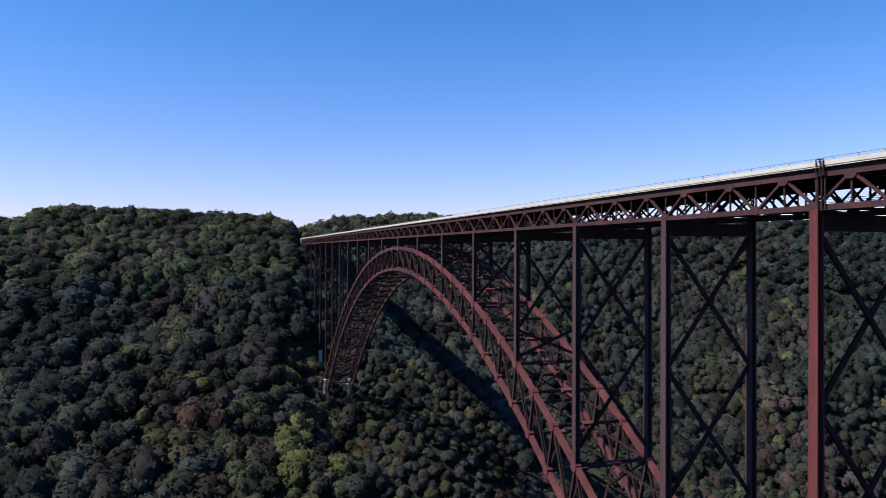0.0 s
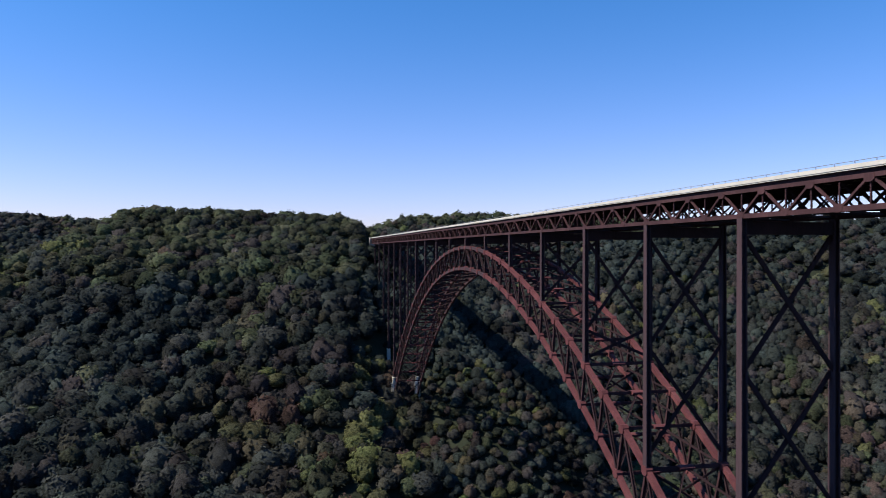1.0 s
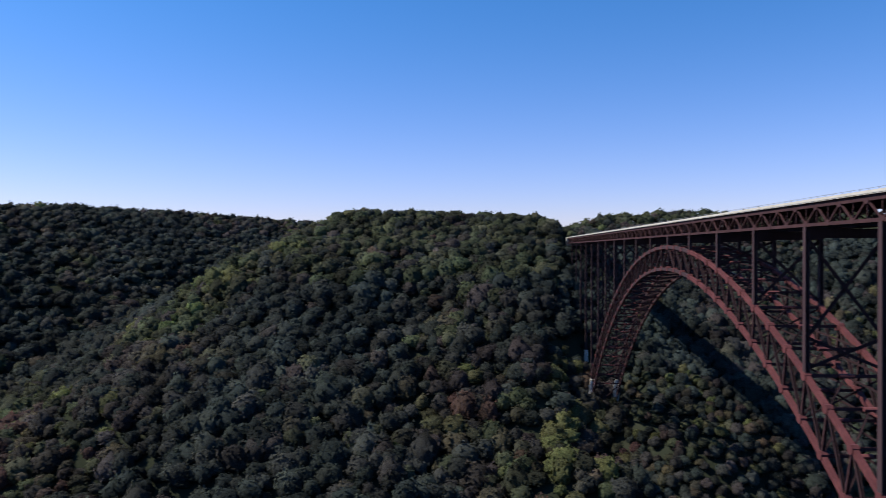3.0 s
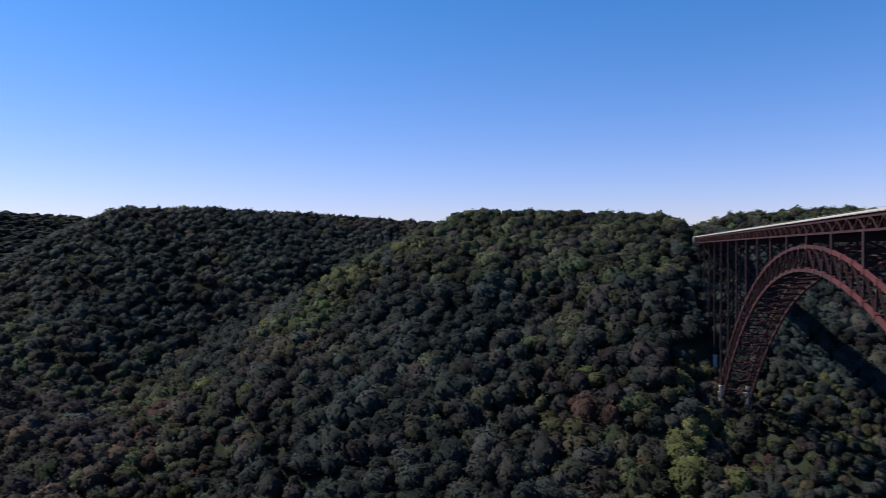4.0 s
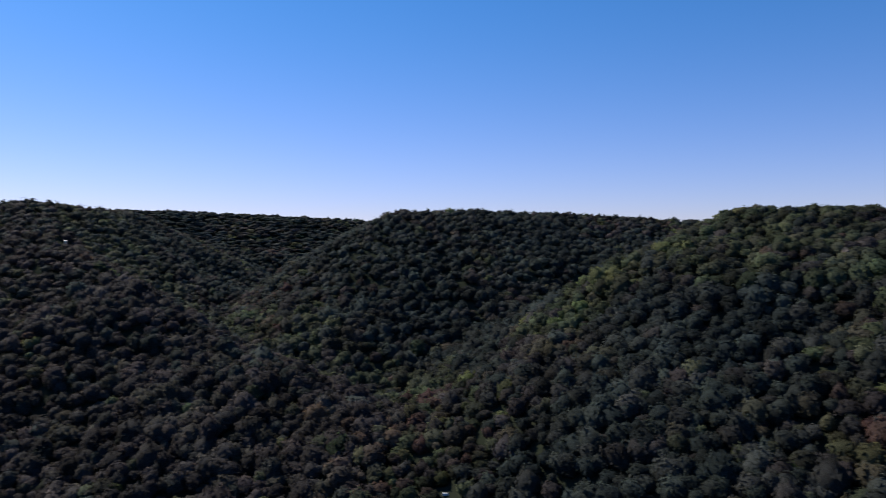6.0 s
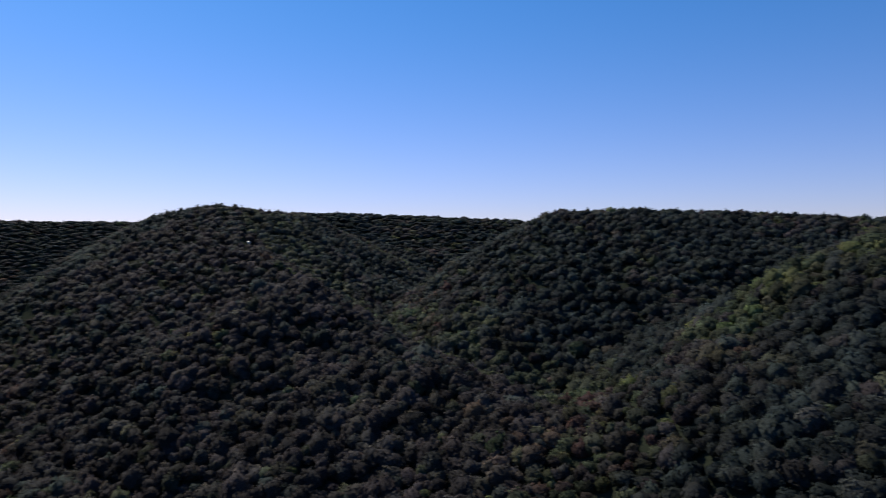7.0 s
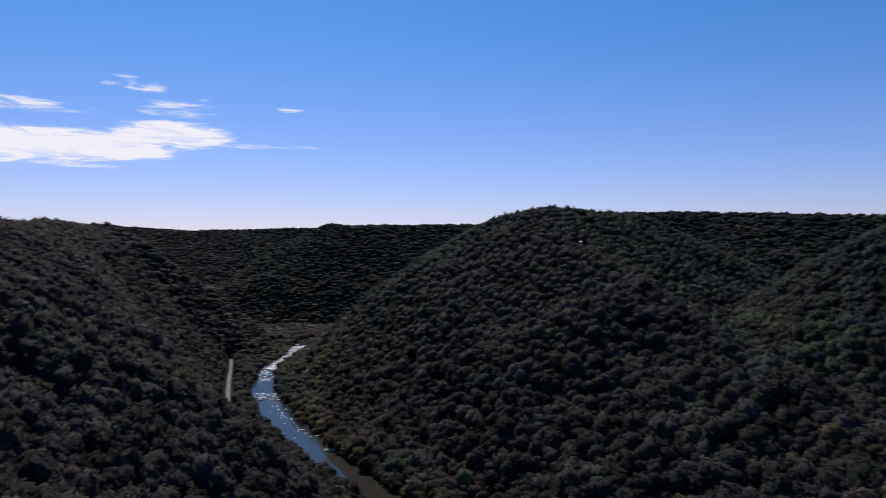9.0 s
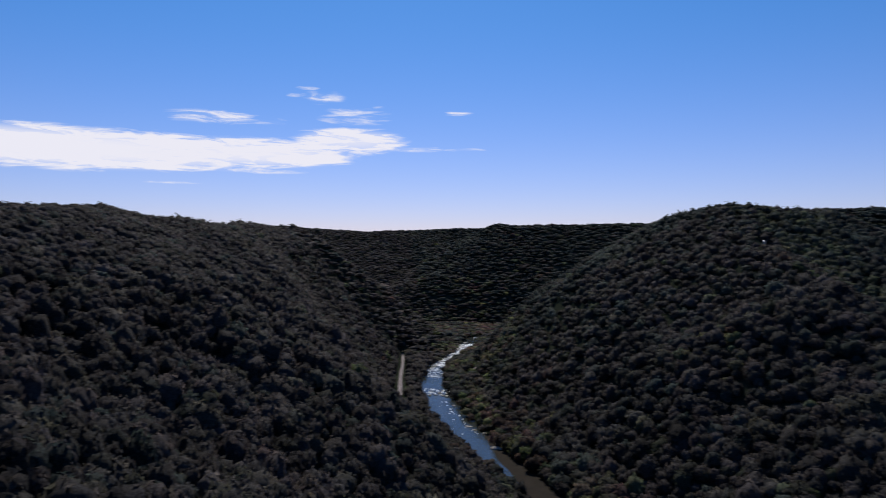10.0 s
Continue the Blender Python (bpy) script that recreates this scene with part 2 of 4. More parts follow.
def unit_gusset(mat, name):
    """An eight-sided plate, one unit wide and high, one unit thick along x."""
    bm = bmesh.new()
    ring = [(-0.5, -0.2), (-0.25, -0.5), (0.25, -0.5), (0.5, -0.2), (0.5, 0.2), (0.25, 0.5), (-0.25, 0.5), (-0.5, 0.2)]
    lo = [bm.verts.new((-0.5, y, z)) for y, z in ring]
    hi = [bm.verts.new((0.5, y, z)) for y, z in ring]
    bm.faces.new(lo[::-1]), bm.faces.new(hi)
    for i in range(8):
        j = (i + 1) % 8
        bm.faces.new((lo[i], lo[j], hi[j], hi[i]))
    bmesh.ops.recalc_face_normals(bm, faces=bm.faces)
    return mesh_of(name, bm, mat)


BOX, HSEC, PLATE = unit_box(STEEL, "box_section"), unit_h(STEEL, "h_section"), unit_gusset(STEEL, "gusset_plate")
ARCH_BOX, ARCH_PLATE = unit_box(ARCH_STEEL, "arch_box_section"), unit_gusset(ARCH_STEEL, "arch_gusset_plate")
FAR_SHADE_BOX = unit_box(LEG_STEEL, "far_shade_box_section")
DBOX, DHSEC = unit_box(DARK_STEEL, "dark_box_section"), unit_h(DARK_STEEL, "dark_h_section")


def thing(name, place, label, category, group="", kind=""):
    ob = new(name)
    ob.location = place
    ob.empty_display_size = 1.0
    return tagged(ob, label, category, group, kind)


def under(ob, parent):
    ob.parent = parent
    place, up = Vector(parent.location), parent.parent
    while up:
        place, up = place + up.location, up.parent
    ob.matrix_parent_inverse = Matrix.Translation(-place)
    return ob


def member(name, parent, p, q, wide, deep, mesh=None, label=""):
    """A straight member from p to q. wide: across, level; deep: across, upright."""
    p, q = Vector(p), Vector(q)
    d = q - p
    z = d.normalized()
    side = z.cross(Vector((0, 0, 1)))
    if side.length < 1e-3:
        side = Vector((1, 0, 0))
    side.normalize()
    up = side.cross(z)
    ob = new(name, mesh or BOX)
    m = Matrix((side * wide, up * deep, d)).transposed().to_4x4()
    m.translation = (p + q) / 2
    ob.matrix_basis = m
    return tagged(under(ob, parent), label)


def block(name, parent, lo, hi, mesh=None, label=""):
    ob = new(name, mesh or BOX)
    lo, hi = Vector(lo), Vector(hi)
    ob.matrix_basis = Matrix.Translation((lo + hi) / 2) @ Matrix.Diagonal((*(hi - lo), 1))
    return tagged(under(ob, parent), label)


def part(name, bm, mat, parent, label=""):
    return tagged(under(new(name, mesh_of(name, bm, mat)), parent), label)


# ---- land ----
RIVER = [(2600, 150), (1500, 280), (700, 310), (300, 300), (0, 262), (-350, 190), (-600, 118), (-760, 78), (-883, 51), (-973, 33), (-1154, 6), (-1375, -8), (-1617, 12),
         (-1815, 78), (-1990, 118), (-2130, 152), (-2220, 260), (-2230, 480), (-2150, 800), (-2050, 1400)]
TRACK = [(-1060, -88), (-1173, -71), (-1410, -66), (-1735, -55)]
SIDING = [(-1430, 74), (-1500, 84), (-1600, 104)]
RIDGES = {
    "north_rim": [(1900, 560, 303), (1215, 665, 303), (700, 760, 288), (445, 825, 286), (300, 860, 291), (175, 880, 294), (70, 885, 291)],
    "hill_a": [(-12, 755, 283), (-50, 765, 287), (-115, 765, 289), (-185, 760, 287.5), (-220, 750, 285), (-260, 750, 283)],
    "spur_a": [(-260, 750, 283), (-300, 715, 260), (-350, 670, 232), (-395, 610, 172), (-420, 540, 134)],
    "hill_b": [(-315, 1400, 300), (-420, 1325, 298), (-530, 1190, 302), (-640, 1035, 310), (-740, 895, 308), (-785, 825, 296)],
    "spur_b": [(-785, 825, 296), (-835, 720, 232), (-840, 645, 185), (-830, 550, 132)],
    "hill_c": [(-1200, 1455, 323), (-1305, 1370, 323), (-1455, 1155, 331), (-1525, 990, 334), (-1525, 815, 333)],
    "hill_d": [(-1305, 700, 313), (-1265, 565, 315), (-1260, 465, 312), (-1335, 420, 306), (-1440, 420, 288), (-1670, 370, 205), (-1890, 300, 110), (-2080, 225, 14)],
    "spur_d": [(-1245, 495, 313), (-1030, 435, 249), (-925, 420, 218), (-795, 430, 180), (-685, 425, 146), (-565, 425, 119)],
    "hill_e": [(-2510, 1210, 355), (-2760, 895, 346), (-2955, 590, 346), (-3050, 350, 348)],
    "spur_e": [(-3050, 350, 342), (-3065, 255, 240), (-2975, 145, 129), (-2880, 65, 44)],
    "hill_far": [(-4060, 910, 371), (-4020, 240, 359), (-3930, -190, 343), (-3795, -590, 360), (-3575, -955, 362)],
    "south_rim": [(1500, -330, 270), (300, -290, 262), (10, -260, 258), (-245, -370, 255), (-430, -400, 264), (-630, -375, 276), (-720, -375, 285), (-830, -375, 290.5),
                  (-935, -370, 286), (-1245, -375, 284), (-1505, -365, 296), (-1765, -315, 292)],
    "south_nose": [(-1765, -315, 292), (-1850, -270, 262), (-1930, -195, 192), (-2010, -75, 104), (-2060, 30, 12)],
}
STEEP = {"spur_a": 0.62, "spur_d": 0.55, "hill_far": 0.42, "hill_c": 0.5}
RNG = np.random.default_rng(7)
LATTICE = RNG.random((256, 256))


def value_noise(x, y, size):
    u, v = np.asarray(x) / size + 1000.3, np.asarray(y) / size + 1000.7
    i, j = np.floor(u).astype(int), np.floor(v).astype(int)
    fu, fv = u - i, v - j
    fu, fv = fu * fu * (3 - 2 * fu), fv * fv * (3 - 2 * fv)
    a, b = LATTICE[i % 256, j % 256], LATTICE[(i + 1) % 256, j % 256]
    c, d = LATTICE[i % 256, (j + 1) % 256], LATTICE[(i + 1) % 256, (j + 1) % 256]
    return (a * (1 - fu) + b * fu) * (1 - fv) + (c * (1 - fu) + d * fu) * fv - 0.5


def off_line(x, y, line):
    """Distance from a bent line in plan, and its third number, if any, at the nearest place."""
    best, level = np.full(np.shape(x), 1e9), np.zeros(np.shape(x))
    for p, q in zip(line[:-1], line[1:]):
        dx, dy = q[0] - p[0], q[1] - p[1]
        s = np.clip(((x - p[0]) * dx + (y - p[1]) * dy) / (dx * dx + dy * dy), 0, 1)
        d = np.hypot(x - p[0] - s * dx, y - p[1] - s * dy)
        if len(p) > 2:
            level = np.where(d < best, p[2] + s * (q[2] - p[2]), level)
        best = np.minimum(best, d)
    return best, level


def land(x, y):
    x, y = np.asarray(x, float), np.asarray(y, float)
    wx = x + 60 * value_noise(x, y, 190)
    wy = y + 60 * value_noise(y, x, 190)
    total = np.full(x.shape, np.exp(-60 / 14.0))
    for key, line in RIDGES.items():
        d, level = off_line(0.4 * x + 0.6 * wx, 0.4 * y + 0.6 * wy, line)
        total = total + np.exp(np.clip(level - STEEP.get(key, 0.6) * (np.sqrt(d * d + 900) - 30), -200, 400) / 14.0)
    h = 14.0 * np.log(total)
    rim = np.clip((270 - h) / 70, 0.15, 1)
    h = h + rim * (24 * value_noise(x, y, 130) + 26 * value_noise(x, 0.3 * y, 75) + 14 * value_noise(x, y, 48)) + 3 * value_noise(x, y, 20)
    river, _ = off_line(x, y, RIVER)
    bank = 0.35 * np.clip(river - 26, -16, 50) + 0.9 * np.maximum(river - 76, 0) + 0.0015 * np.maximum(river - 76, 0) ** 2
    h = np.minimum(h, bank)
    # the railway's bench on the south bank
    track = np.minimum(off_line(x, y, TRACK)[0], off_line(x, y, SIDING)[0])
    bench = np.clip((track - 5) / 22, 0, 1)
    h = 15.0 * (1 - bench) + h * bench
    # the hollow under the far half of the bridge
    hollow = np.interp(y, [430, 500, 520, 555, 650, 705], [74, 114, 122, 156, 220, 257]) + np.clip(np.abs(x - 9) - 14, 0, 400) * 0.95
    h = np.where((y > 430) & (y < 720), np.minimum(h, hollow), h)
    # the road's cut behind the far and the near abutment
    cut = np.clip((np.abs(x - 10) - 16) * 2.6, 0, 400) + 258.0
    road = ((y > 690) & (y < 775)) | (y < -205)
    return np.where(road, np.minimum(h, cut), h)


def axis(lo, hi, dense_lo, dense_hi, step, outer):
    mid = np.arange(dense_lo, dense_hi + 1, step)
    return np.concatenate([np.linspace(lo, dense_lo, outer, endpoint=False), mid, np.linspace(dense_hi, hi, outer + 1)[1:]])


GX, GY = axis(-4900, 4900, -4200, 1500, 15, 12), axis(-4900, 4900, -900, 1600, 15, 14)
HX, HY = np.meshgrid(GX, GY, indexing="ij")
HZ = land(HX, HY)


def raw_mesh(name, co, tri, mat, extra=None, normals=None):
    me = bpy.data.meshes.new(name)
    me.vertices.add(len(co))
    me.vertices.foreach_set("co", np.ascontiguousarray(co, np.float32).ravel())
    n = tri.shape[1]
    me.loops.add(tri.size)
    me.loops.foreach_set("vertex_index", np.ascontiguousarray(tri, np.int32).ravel())
    me.polygons.add(len(tri))
    me.polygons.foreach_set("loop_start", np.arange(0, tri.size, n, dtype=np.int32))
    if extra is not None:
        at = me.attributes.new("species_light", "FLOAT", "POINT")
        at.data.foreach_set("value", np.ascontiguousarray(extra, np.float32))
    if normals is not None:
        at = me.attributes.new("crown_normal", "FLOAT_VECTOR", "POINT")
        at.data.foreach_set("vector", np.ascontiguousarray(normals, np.float32).ravel())
    me.update(calc_edges=True)
    me.materials.append(mat)
    return me


nx, ny = HX.shape
idx = np.arange(nx * ny).reshape(nx, ny)
quads = np.stack([idx[:-1, :-1], idx[1:, :-1], idx[1:, 1:], idx[:-1, 1:]], -1).reshape(-1, 4)
ground = new("ground", raw_mesh("ground", np.stack([HX, HY, HZ], -1).reshape(-1, 3), quads, SOIL))
ground.data.polygons.foreach_set("use_smooth", np.ones(len(quads), bool))
tagged(ground, "steep wooded gorge slopes of dark leaf-covered soil", "ground", kind="structure")


def ribbon(line, half, z, name, mat, wobble=0.0, taper=None):
    """A flat strip along a line in plan."""
    pts = []
    for p, q in zip(line[:-1], line[1:]):
        n = max(2, int(math.dist(p[:2], q[:2]) / 12))
        pts += [(p[0] + (q[0] - p[0]) * i / n, p[1] + (q[1] - p[1]) * i / n) for i in range(n)]
    pts.append(line[-1][:2])
    pts = np.array(pts, float)
    way = np.gradient(pts, axis=0)
    way /= np.linalg.norm(way, axis=1)[:, None]
    side = np.stack([-way[:, 1], way[:, 0]], -1)
    if taper is not None:
        half = np.interp(pts[:, 0], *taper)
    w = (half * (1 + wobble * value_noise(pts[:, 0], pts[:, 1], 40)))[:, None]
    co = np.zeros((len(pts) * 2, 3))
    co[0::2, :2], co[1::2, :2], co[:, 2] = pts - side * w, pts + side * w, z
    i = np.arange(len(pts) - 1) * 2
    return raw_mesh(name, co, np.stack([i, i + 2, i + 3, i + 1], -1), mat)


water = new("water", ribbon(RIVER, 45, 0.6, "water", WATER, 0.0, ((-2000, -1750, -1500, -1350), (20, 24, 30, 45))))
tagged(water, "shallow river reflecting the blue sky between wooded banks", "river", kind="structure")

# brown matte strip that paints the shaded bank's reflection onto the water
REFLECTION_LINE = [(-745, 96), (-800, 84), (-883, 68), (-950, 56), (-1000, 51), (-1060, 45)]
REFLECTION_BROWN = mottled("bank_reflection_brown", ((0.011, 0.009, 0.006), (0.017, 0.013, 0.009), (0.025, 0.019, 0.013)), 1.0, (0.05, 0.6))
REFLECTION_BROWN.node_tree.nodes["Principled BSDF"].inputs["Specular IOR Level"].default_value = 0.1
bank_reflection = new("water_bank_reflection", ribbon(REFLECTION_LINE, 21, 0.63, "water_bank_reflection", REFLECTION_BROWN, 0.35, ((-1060, -980, -850, -745), (1.5, 9, 22, 26))))
tagged(bank_reflection, "brown painted reflection of the shaded river bank", "river", kind="structure")

# ---- bridge ----
SPAN, WIDE = 37.0, 20.0
FIRST, LAST = -6, 19           # bents, the arch springs from 0 and 14
CHORD_LOW, CHORD_HIGH, SLAB = 260.25, 264.95, 265.7
Y0, Y1 = FIRST * SPAN, LAST * SPAN + 5
SIDES = (0.0, WIDE)

deck = thing("bridge_deck", (10, 250, SLAB), "long level road deck with pale concrete parapets", "bridge deck")
CBOX, ABOX, GBOX = unit_box(CONCRETE, "concrete_block"), unit_box(ASPHALT, "asphalt_block"), unit_box(GALVANISED, "rail_block")
block("slab", deck, (0.05, Y0, SLAB - 0.25), (WIDE - 0.05, Y1, SLAB), CBOX)
block("roadway", deck, (0.52, Y0, SLAB + 0.004), (WIDE - 0.52, Y1, SLAB + 0.05), ABOX, "dark asphalt roadway")
# each edge: a cantilevered kerb, the parapet on it, a fascia darkened for its shade
for edge, out in ((0.0, -1), (WIDE, 1)):
    def strip(name, far, near, z0, z1, mesh, label):
        xs = sorted((edge + out * far, edge + out * near))
        block(name, deck, (xs[0], Y0, SLAB + z0), (xs[1], Y1, SLAB + z1), mesh, label)
    strip("kerb", 0.68, -0.5, 0.26, 0.47, CBOX, "pale concrete kerb that carries the parapet")
    strip("parapet", 0.79, 0.44, 0.474, 1.12, CBOX, "sunlit pale concrete parapet")
    strip("kerb_web", -0.12, -0.5, 0.004, 0.256, CBOX, "concrete kerb upstand")
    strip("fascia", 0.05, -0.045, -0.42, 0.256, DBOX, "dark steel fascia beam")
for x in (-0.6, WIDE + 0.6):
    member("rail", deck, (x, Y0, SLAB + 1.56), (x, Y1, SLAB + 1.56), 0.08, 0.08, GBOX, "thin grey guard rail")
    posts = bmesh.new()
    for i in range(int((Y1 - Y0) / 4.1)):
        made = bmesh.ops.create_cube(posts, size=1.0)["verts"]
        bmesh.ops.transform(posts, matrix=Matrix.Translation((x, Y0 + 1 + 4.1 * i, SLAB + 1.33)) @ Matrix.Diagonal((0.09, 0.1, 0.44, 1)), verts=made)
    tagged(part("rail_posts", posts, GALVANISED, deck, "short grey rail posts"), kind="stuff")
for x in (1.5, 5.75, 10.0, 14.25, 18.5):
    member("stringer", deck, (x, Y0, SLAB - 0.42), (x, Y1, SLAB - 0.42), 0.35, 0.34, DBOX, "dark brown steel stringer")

truss = thing("deck_truss", (10, 250, CHORD_LOW), "rust-brown steel truss with zigzag web under the road deck", "truss")
PANEL = SPAN / 3
for x in SIDES:
    for k in range(FIRST, LAST):
        ya, yb = k * SPAN, (k + 1) * SPAN
        member("bottom_chord", truss, (x, ya, CHORD_LOW), (x, yb, CHORD_LOW), 0.7, 0.85)
        member("top_chord", truss, (x, ya, CHORD_HIGH), (x, yb, CHORD_HIGH), 0.7, 0.7)
        for j in range(3):
            y = ya + j * PANEL
            member("vertical", truss, (x, y, CHORD_LOW), (x, y, CHORD_HIGH), 0.24, 0.24, HSEC)
            member("vertical", truss, (x, y + PANEL / 2, CHORD_LOW), (x, y + PANEL / 2, CHORD_HIGH), 0.24, 0.24, HSEC)
            member("diagonal", truss, (x, y, CHORD_LOW), (x, y + PANEL / 2, CHORD_HIGH), 0.4, 0.38, HSEC)
            member("diagonal", truss, (x, y + PANEL / 2, CHORD_HIGH), (x, y + PANEL, CHORD_LOW), 0.4, 0.38, HSEC)
            for yy, zz in ((y, CHORD_LOW + 0.25), (y + PANEL / 2, CHORD_HIGH - 0.25)):
                block("gusset", truss, (x - 0.41, yy - 1.0, zz - 0.75), (x + 0.41, yy + 1.0, zz + 0.6), PLATE)
for k in range(FIRST, LAST):
    for j in range(6):
        y = k * SPAN + j * PANEL / 2
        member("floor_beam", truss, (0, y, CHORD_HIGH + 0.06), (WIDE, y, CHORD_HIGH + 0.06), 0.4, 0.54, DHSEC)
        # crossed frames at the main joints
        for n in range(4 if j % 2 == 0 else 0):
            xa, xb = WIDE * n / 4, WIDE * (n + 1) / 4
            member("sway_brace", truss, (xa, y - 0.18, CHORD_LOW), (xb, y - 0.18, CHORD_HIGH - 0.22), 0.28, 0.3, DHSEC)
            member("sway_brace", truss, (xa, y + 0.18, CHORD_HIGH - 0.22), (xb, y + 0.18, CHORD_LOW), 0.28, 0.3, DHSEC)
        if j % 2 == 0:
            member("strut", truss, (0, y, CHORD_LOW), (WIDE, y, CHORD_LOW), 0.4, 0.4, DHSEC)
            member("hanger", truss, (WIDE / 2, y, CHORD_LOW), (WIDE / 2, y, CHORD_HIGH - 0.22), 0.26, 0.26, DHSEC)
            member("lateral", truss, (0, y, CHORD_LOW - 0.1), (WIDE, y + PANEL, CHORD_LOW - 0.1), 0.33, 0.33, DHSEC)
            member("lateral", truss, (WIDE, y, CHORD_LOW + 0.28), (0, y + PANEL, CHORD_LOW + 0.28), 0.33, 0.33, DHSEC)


def arch_top(y):
    u = (y - 7 * SPAN) / SPAN
    return 254.9 - 2.14 * u * u


def arch_low(y):
    u = (y - 7 * SPAN) / SPAN
    return 244.5 - 2.34 * u * u


catwalk = thing("inspection_catwalk", (10, 250, CHORD_LOW + 1), "narrow dark steel inspection walkway inside the truss", "catwalk")
for x in (8.0, 12.0):
    block("floor", catwalk, (x - 0.5, Y0, CHORD_LOW + 0.55), (x + 0.5, 6.0, CHORD_LOW + 0.65))
    for z in (1.2, 1.75):
        member("rail", catwalk, (x - 0.5, Y0, CHORD_LOW + z), (x - 0.5, 6.0, CHORD_LOW + z), 0.07, 0.07)
ladder = thing("access_ladder", (-1.0, -1.4, CHORD_LOW), "dark steel access ladder cage at the deck joint", "ladder")
for y in (-2.2, -1.6, -0.9):
    member("upright", ladder, (-1.0, y, SLAB - 1.0), (-1.0, y, SLAB + 1.4), 0.13, 0.13, DBOX)
    member("upright", ladder, (-0.62, y, CHORD_LOW - 0.3), (-0.62, y, SLAB - 0.42), 0.2, 0.2, DBOX)
for i in range(7):
    z = SLAB - 0.7 + 0.33 * i
    member("rung", ladder, (-1.0, -2.2, z), (-1.0, -1.6, z), 0.07, 0.07, DBOX)
for z in (SLAB - 0.9, SLAB + 1.35):
    member("hoop", ladder, (-1.0, -2.2, z), (-1.0, -0.9, z), 0.09, 0.12, DBOX)
    member("bracket", ladder, (-1.0, -2.2, z), (-0.62, -2.2, min(z, SLAB - 0.45)), 0.09, 0.09, DBOX)

arch = thing("steel_arch", (10, 259, 140), "huge rust-red trussed steel arch springing across the gorge", "arch")
NODES = [i * PANEL for i in range(43)]


def lower_node(y):
    """The lower chord's joint that belongs to the upper joint at y: the posts stand square to the arch."""
    slope = -2 * 2.24 * (y - 7 * SPAN) / SPAN / SPAN
    return y + 0.42 * slope * (arch_top(y) - arch_low(y)) if 0 < y < 14 * SPAN else y


for x in SIDES:
    for i, y in enumerate(NODES):
        yl = lower_node(y)
        member("post", arch, (x, y, arch_top(y)), (x, yl, arch_low(yl)), 0.8, 0.6, HSEC)
        block("gusset", arch, (x - 0.86, y - 1.3, arch_top(y) - 1.3), (x + 0.86, y + 1.3, arch_top(y) + 1.0), ARCH_PLATE)
        block("gusset", arch, (x - 0.86, yl - 1.3, arch_low(yl) - 1.0), (x + 0.86, yl + 1.3, arch_low(yl) + 1.3), ARCH_PLATE)
        if i < 42:
            yn = NODES[i + 1]
            yln = lower_node(yn)
            # chords of the far half take the duller steel for their shade
            member("upper_chord", arch, (x, y, arch_top(y)), (x, yn, arch_top(yn)), 1.25, 1.35, ARCH_BOX if y < 6 * SPAN else FAR_SHADE_BOX)
            member("lower_chord", arch, (x, yl, arch_low(yl)), (x, yln, arch_low(yln)), 1.25, 1.35, ARCH_BOX if y < 6 * SPAN else FAR_SHADE_BOX)
            if y < 7 * SPAN - 1:
                member("diagonal", arch, (x, yl, arch_low(yl)), (x, yn, arch_top(yn)), 0.7, 0.6, DHSEC)
            else:
                member("diagonal", arch, (x, y, arch_top(y)), (x, yln, arch_low(yln)), 0.7, 0.6, DHSEC)
for i, y in enumerate(NODES):
    yl = lower_node(y)
    member("strut", arch, (0, y, arch_top(y)), (WIDE, y, arch_top(y)), 0.7, 0.8, HSEC)
    member("strut", arch, (0, yl, arch_low(yl)), (WIDE, yl, arch_low(yl)), 0.7, 0.8, HSEC)
    if i % 3 == 0:
        member("sway_brace", arch, (0, y, arch_top(y)), (WIDE, yl, arch_low(yl)), 0.45, 0.45, DHSEC)
        member("sway_brace", arch, (WIDE, y, arch_top(y)), (0, yl, arch_low(yl)), 0.45, 0.45, DHSEC)
    if i < 42:
        yn = NODES[i + 1]
        yln = lower_node(yn)
        mid, midl = (WIDE / 2, yn, arch_top(yn)), (WIDE / 2, yln, arch_low(yln))
        for c in (mid, midl):
            block("lateral_plate", arch, (c[0] - 1.9, c[1] - 1.2, c[2] - 0.5), (c[0] + 1.9, c[1] + 1.2, c[2] + 0.5), ARCH_PLATE)
        for x in SIDES:
            member("lateral", arch, (x, y, arch_top(y)), mid, 0.45, 0.45, DHSEC)
            member("lateral", arch, (x, yl, arch_low(yl)), midl, 0.45, 0.45, DHSEC)


def ground_at(x, y):
    return float(land(np.array([x]), np.array([y]))[0])


